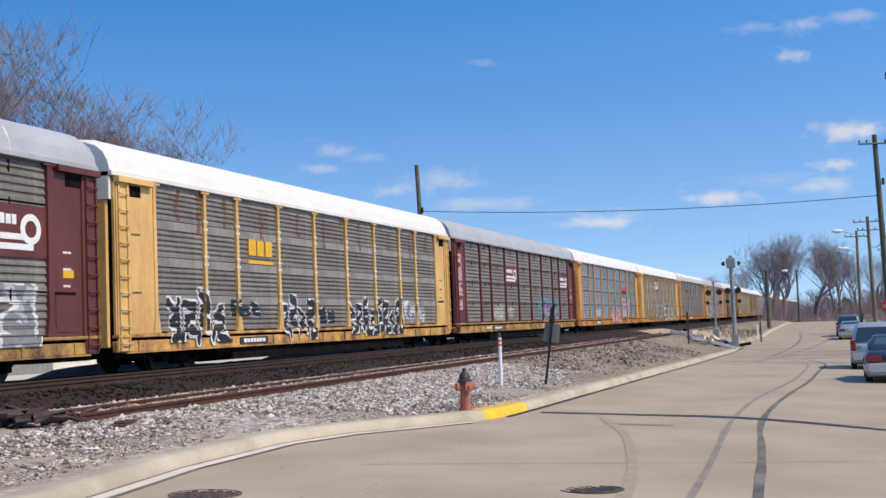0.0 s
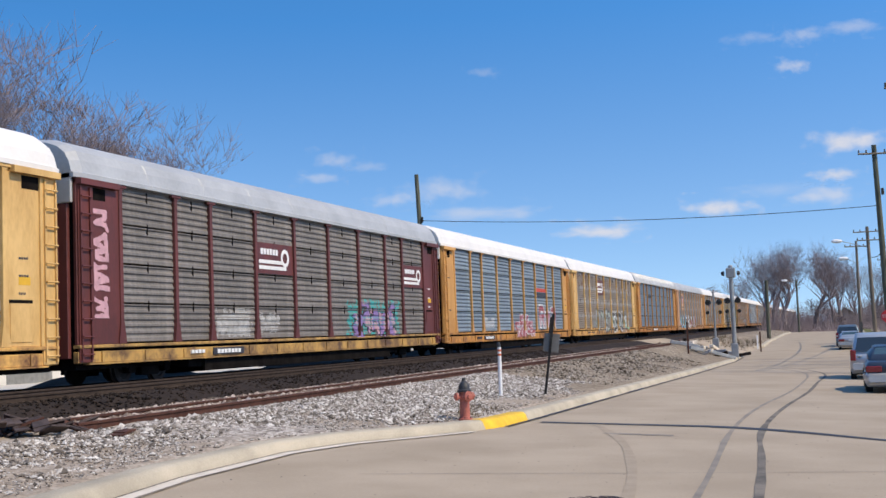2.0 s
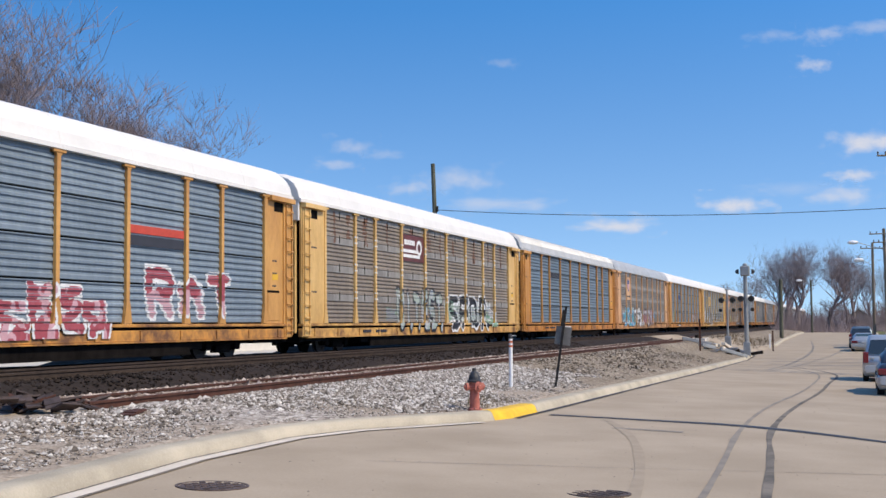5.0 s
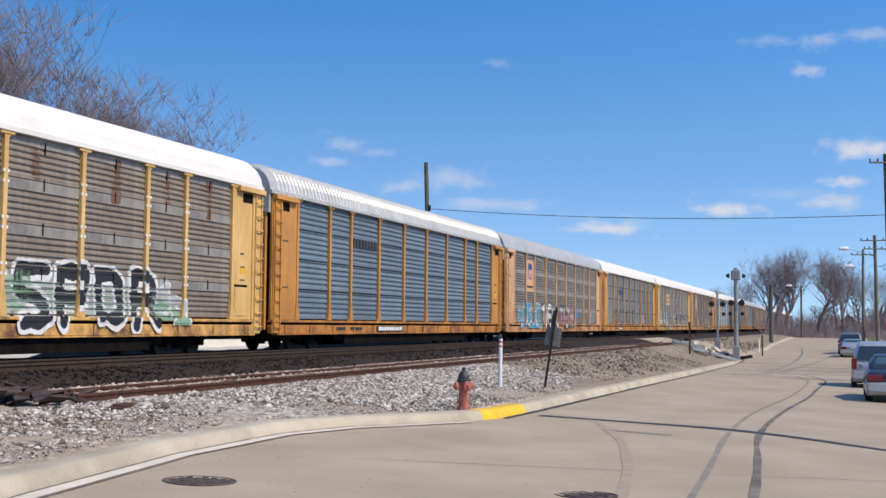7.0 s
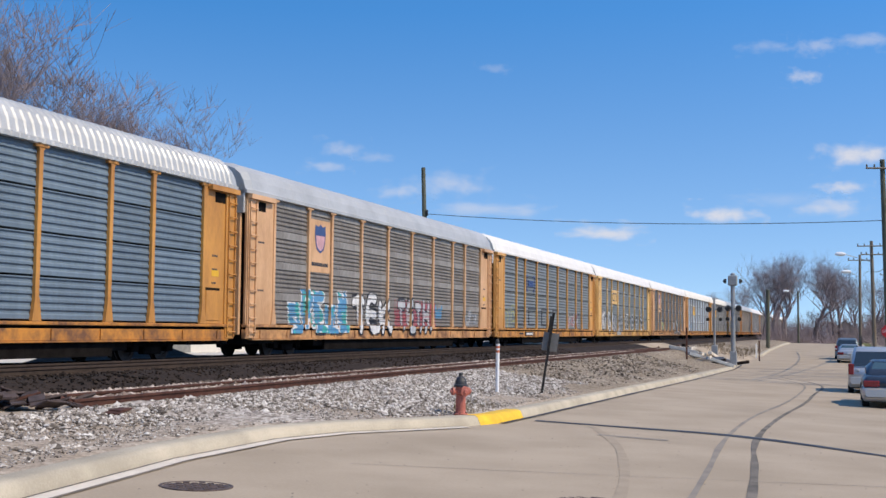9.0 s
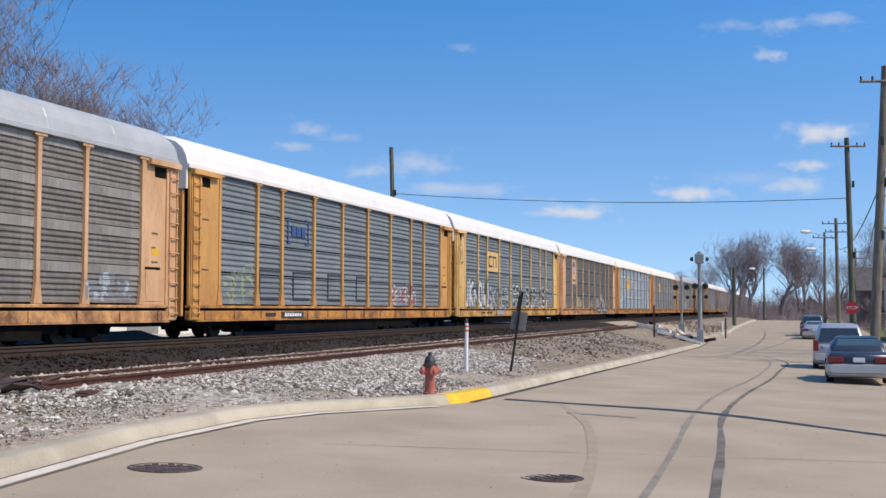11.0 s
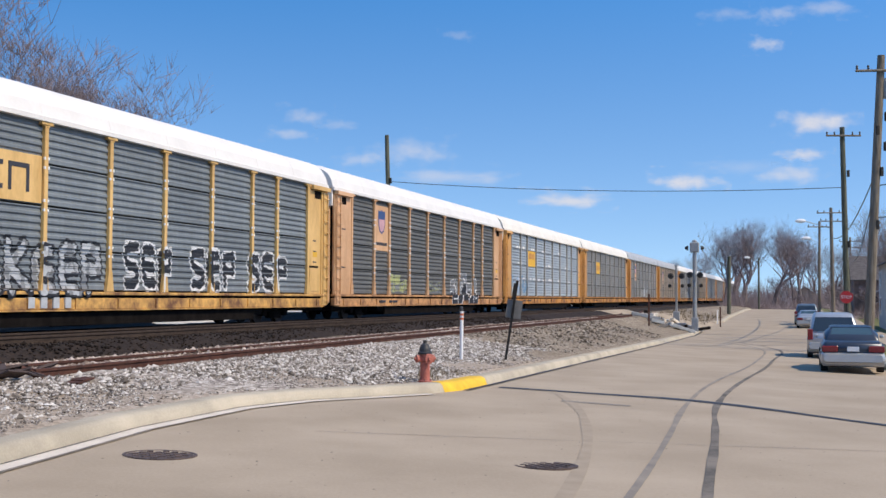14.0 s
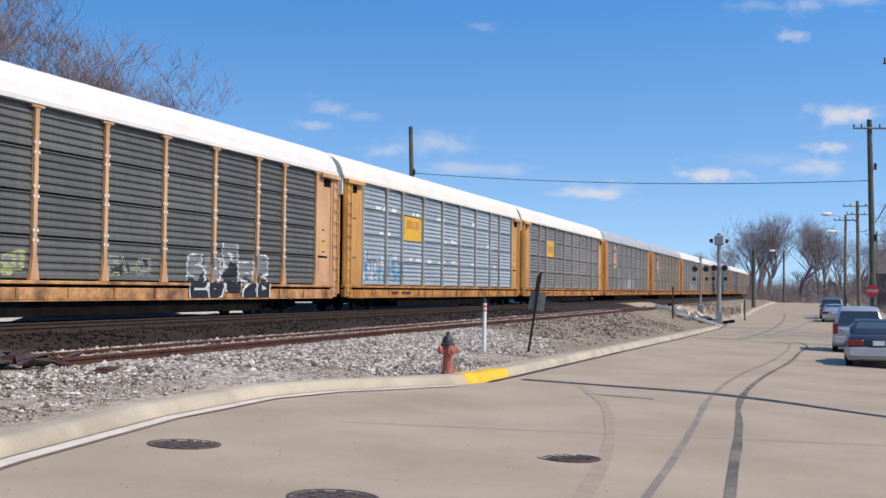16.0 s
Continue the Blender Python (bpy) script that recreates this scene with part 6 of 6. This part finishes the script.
def stones(name, n, region, size, mat, label, seed, even=False):
    rnd = np.random.RandomState(seed)
    base = np.array([(1, 0, 0.1), (0.1, 1, -0.1), (-1, 0.1, 0.1), (0, -1, 0), (0.2, 0.1, 1), (0, 0, -1)], float)
    tri = [(0, 1, 4), (1, 2, 4), (2, 3, 4), (3, 0, 4), (1, 0, 5), (2, 1, 5), (3, 2, 5), (0, 3, 5)]
    verts, faces = [], []
    made = 0
    while made < n:
        s, d = rnd.uniform(*region[0]), rnd.uniform(*region[1])
        p = at(s, d)
        out = left_x(p.y) - p.x
        bare = noise.noise(Vector((p.x * 0.45, p.y * 0.45, seed))) + 0.5 * noise.noise(Vector((p.x * 1.6, p.y * 1.6, 4)))
        if out < 0.55 or (d < 10 and not even and bare + 0.34 * (out - 2.2) < rnd.uniform(-0.5, 0.15)):
            made += 1
            continue
        k = size * rnd.uniform(0.45, 1.3) * (1.0 if rnd.rand() < 0.93 else 1.7)
        z = ground_z(p.x, p.y) + k * 0.12 + 0.01
        b = len(verts)
        sc = k * np.array([rnd.uniform(0.7, 1.25), rnd.uniform(0.7, 1.25), rnd.uniform(0.45, 0.8)])
        a = rnd.uniform(0, 6.28)
        c, sn = math.cos(a), math.sin(a)
        q = base * (1 + rnd.uniform(-0.3, 0.3, (6, 1))) * sc
        q = np.stack([q[:, 0] * c - q[:, 1] * sn + p.x, q[:, 0] * sn + q[:, 1] * c + p.y, q[:, 2] + z], 1)
        verts += q.tolist()
        faces += [(i + b, j + b, l + b) for i, j, l in tri]
        made += 1
    ob = new(name, raw_mesh(name, verts, faces, [mat]))
    tagged(ob, label, "gravel", kind="stuff")


def island_stone(name, lo, mid, hi):
    m = bpy.data.materials.new(name)
    m.use_nodes = True
    nt, b = m.node_tree, m.node_tree.nodes["Principled BSDF"]
    g, r, nz, mx = (nt.nodes.new(k) for k in ("ShaderNodeNewGeometry", "ShaderNodeValToRGB", "ShaderNodeTexNoise", "ShaderNodeMix"))
    nt.links.new(g.outputs["Random Per Island"], r.inputs[0])
    el = r.color_ramp.elements
    el.new(0.5)
    for e, (p, c) in zip(el, ((0.0, lo), (0.45, mid), (1.0, hi))):
        e.position, e.color = p, (*c, 1)
    nz.inputs["Scale"].default_value = 35
    mx.data_type, mx.blend_type = "RGBA", "MULTIPLY"
    mx.inputs[0].default_value = 0.5
    nt.links.new(r.outputs[0], mx.inputs[6])
    nt.links.new(nz.outputs[0], mx.inputs[7])
    nt.links.new(mx.outputs[2], b.inputs["Base Color"])
    b.inputs["Roughness"].default_value, b.inputs["Specular IOR Level"].default_value = 0.95, 0.2
    return m


GREY_STONES = island_stone("mixed_limestone", (0.10, 0.084, 0.07), (0.36, 0.31, 0.262), (0.84, 0.79, 0.73))
PINK_STONES = island_stone("pinkish_ballast", (0.12, 0.085, 0.065), (0.38, 0.295, 0.24), (0.74, 0.63, 0.55))
DULL_STONES = island_stone("dull_gravel", (0.07, 0.055, 0.042), (0.21, 0.17, 0.13), (0.58, 0.51, 0.43))
DARK_STONES = island_stone("dark_brown_ballast", (0.012, 0.009, 0.007), (0.027, 0.0185, 0.0135), (0.05, 0.035, 0.026))
stones("verge_gravel", 62000, ((9, 34), (4.2, 10.4)), 0.033, GREY_STONES, "pale limestone gravel scattered over the verge", 1)
stones("fine_gravel", 26000, ((9, 30), (3.4, 9.5)), 0.017, GREY_STONES, "fine pale chips over the bare verge beside the kerb", 6, True)
stones("far_verge_gravel", 8000, ((34, 62), (3.0, 10.4)), 0.045, DULL_STONES, "grey gravel over the farther verge", 2)
stones("siding_ballast", 13000, ((9, 70), (11.6, 13.0)), 0.042, PINK_STONES, "pinkish brown ballast between the siding and the main track", 3)
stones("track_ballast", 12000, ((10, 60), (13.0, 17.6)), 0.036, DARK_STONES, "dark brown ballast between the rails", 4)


def road_grit():
    """Small dark chips and grit lying on the street."""
    rnd = random.Random(18)
    verts, faces = [], []
    for i in range(420):
        y = 6.5 + 26 * rnd.random() ** 1.4
        x = rnd.uniform(left_x(y) + 0.3, min(right_x(y), 0.45 * y) - 0.2)
        r, z, b = rnd.uniform(0.003, 0.011), road_z(x, y), len(verts)
        verts += [(x - r * 1.6, y, z), (x, y - r, z), (x + r * 1.5, y, z), (x, y + r, z), (x + r * 0.3, y, z + r * 0.8)]
        faces += [(b, b + 1, b + 4), (b + 1, b + 2, b + 4), (b + 2, b + 3, b + 4), (b + 3, b, b + 4)]
    ob = new("road_grit", raw_mesh("road_grit", verts, faces, [RUBBER_MARK]))
    tagged(ob, "dark grit scattered over the concrete street", "grit", kind="stuff")


road_grit()


SCRAP = material("dark_scrap_iron", (0.085, 0.06, 0.055), 0.8, 0.15, vary=0.25, scale=6, fine=40, bump=0.3)


def plate_pile():
    """Discarded rusty tie plates and ties at the end of the siding."""
    rnd = random.Random(9)
    cx, cy = -6.75, 16.5
    for i in range(34):
        x, y = cx + rnd.gauss(0, 0.62), cy + rnd.gauss(0, 0.3)
        z = ground_z(x, y) + 0.04 + 0.24 * max(0.0, 1 - abs(x - cx) / 1.1) * rnd.random()
        L_, w = rnd.uniform(0.3, 0.55), rnd.uniform(0.08, 0.12)
        m = thing("scrap_plate", pose(x, y, z, rnd.uniform(-25, 25), rnd.uniform(-22, 22), rnd.uniform(10, 120)), "dark rusty scrap plate in a heap on gravel", "scrap", "scrap heap beside the siding")
        part("plate", boxes((-L_ / 2, L_ / 2, -w, w, -0.015, 0.015, 0.006), (-L_ / 5, L_ / 5, -w, w, 0.015, 0.028)), SCRAP if i % 4 else RUST, m)



plate_pile()


def crossing_debris():
    rnd = random.Random(4)
    for i in range(18):
        x, y = 14.6 + rnd.uniform(-2.2, 2.0), 75.0 + rnd.uniform(-4, 4.5)
        z = ground_z(x, y) + 0.12 + 0.014 * i
        L_ = rnd.uniform(0.7, 1.9)
        m = thing("loose_timber", pose(x, y, z, 0, rnd.uniform(-22, 22), rnd.uniform(-50, 70)), "loose timber lying near the crossing signals", "timber", "loose timbers at the crossing")
        part("timber", boxes((-L_ / 2, L_ / 2, -0.13, 0.13, -0.1, 0.1, 0.015)), (GUTTER, GALV, TIE, GALV, GUTTER)[i % 5], m)


crossing_debris()


def side_street():
    """The concrete street that crosses the tracks past the signals."""
    verts, faces = [], []
    ds = [2 + 0.5 * i for i in range(90)]
    for d in ds:
        for s in (85.0, 92.0, 98.0):
            p = at(s, d)
            z = max(ground_z(p.x, p.y), road_z(p.x, p.y) - 0.02)
            verts.append((p.x, p.y, z + 0.03))
    for i in range(len(ds) - 1):
        for k in range(2):
            a = i * 3 + k
            faces.append((a, a + 1, a + 4, a + 3))
    tagged(new("side_street", raw_mesh("side_street", verts, faces, [CONCRETE])), "pale concrete side street over the tracks", "road", kind="structure")


side_street()

# ---- clouds: soft cards three kilometres off ----


def cloud_material(seed, strength, dens):
    m = bpy.data.materials.new("soft_cloud")
    m.use_nodes = True
    nt = m.node_tree
    nt.nodes.clear()
    add, link = nt.nodes.new, nt.links.new
    tc, mp, nz, gr = add("ShaderNodeTexCoord"), add("ShaderNodeMapping"), add("ShaderNodeTexNoise"), add("ShaderNodeTexGradient")
    link(tc.outputs["Generated"], mp.inputs[0])
    mp.inputs["Location"].default_value, mp.inputs["Scale"].default_value = (-1, -1, -0.85), (2, 2, 2)
    gr.gradient_type = "SPHERICAL"
    link(mp.outputs[0], gr.inputs[0])
    mp2 = add("ShaderNodeMapping")
    link(tc.outputs["Generated"], mp2.inputs[0])
    mp2.inputs["Location"].default_value, mp2.inputs["Scale"].default_value = (seed, 0, seed * 2), (3.0, 1, 1.6)
    link(mp2.outputs[0], nz.inputs[0])
    nz.inputs["Scale"].default_value, nz.inputs["Detail"].default_value = 1.6, 6
    mul = add("ShaderNodeMath")
    mul.operation = "MULTIPLY_ADD"
    link(nz.outputs[0], mul.inputs[0])
    mul.inputs[1].default_value = 1.5
    link(gr.outputs["Fac"], mul.inputs[2])
    mr = add("ShaderNodeMapRange")
    mr.interpolation_type = "SMOOTHSTEP"
    link(mul.outputs[0], mr.inputs[0])
    mr.inputs[1].default_value, mr.inputs[2].default_value, mr.inputs[4].default_value = 0.78, 1.8, dens
    em, tr, mx, out = add("ShaderNodeEmission"), add("ShaderNodeBsdfTransparent"), add("ShaderNodeMixShader"), add("ShaderNodeOutputMaterial")
    em.inputs[0].default_value, em.inputs[1].default_value = (0.90, 0.88, 0.92, 1), strength
    link(mr.outputs[0], mx.inputs[0])
    link(tr.outputs[0], mx.inputs[1])
    link(em.outputs[0], mx.inputs[2])
    link(mx.outputs[0], out.inputs[0])
    return m


CLOUDS = [(1430, 215, 150, 62, 0.95), (1410, 277, 100, 38, 0.8), (1392, 313, 130, 48, 0.6), (1206, 326, 130, 48, 0.95), (994, 360, 150, 42, 0.9), (716, 272, 150, 70, 0.55), (630, 288, 110, 40, 0.4), (785, 318, 210, 44, 0.5),
          (525, 212, 90, 46, 0.4), (495, 243, 90, 32, 0.4), (585, 226, 80, 30, 0.25), (1280, 26, 110, 40, 0.28), (1370, 24, 90, 44, 0.4), (1455, 14, 130, 44, 0.4), (1348, 80, 75, 40, 0.6), (1300, 300, 200, 40, 0.22), (800, 66, 70, 30, 0.2)]
for i, (cx, cy, w, h, dens) in enumerate(CLOUDS):
    k = 3000 / 2040
    x, z, w, h = (cx - 784) * k, EYE + (535 - cy) * k, 1.2 * w * k, 1.15 * h * k
    me = raw_mesh("cloud", [(-w / 2, 0, -h / 2), (w / 2, 0, -h / 2), (w / 2, 4.0, h / 2), (-w / 2, 4.0, h / 2)], [(0, 1, 2, 3)], [cloud_material(i * 1.7, 0.85, 0.88 * dens)])
    ob = new("cloud", me)
    ob.matrix_basis = pose(x, 3000, z)
    ob.visible_shadow = False
    tagged(ob, "small soft white fair-weather cloud in the sky", "cloud", "clouds", "structure")


# ---- what moves ----
LAG = [-0.36, -0.41, -0.45, -0.47, -0.47, -0.45, -0.4, -0.28, -0.1]    # small changes of the train's pace, every two seconds


def motions():
    for i, car in enumerate(train):
        mid = GAP0 + (i - 0.5) * CAR_L
        walk(car, [(t, pose(*at(mid - SPEED * t + LAG[t // 2], D_TRAIN, TRAIN_Z), 0, 0, TRACK_RZ)) for t in range(0, 17, 2)])


motions()
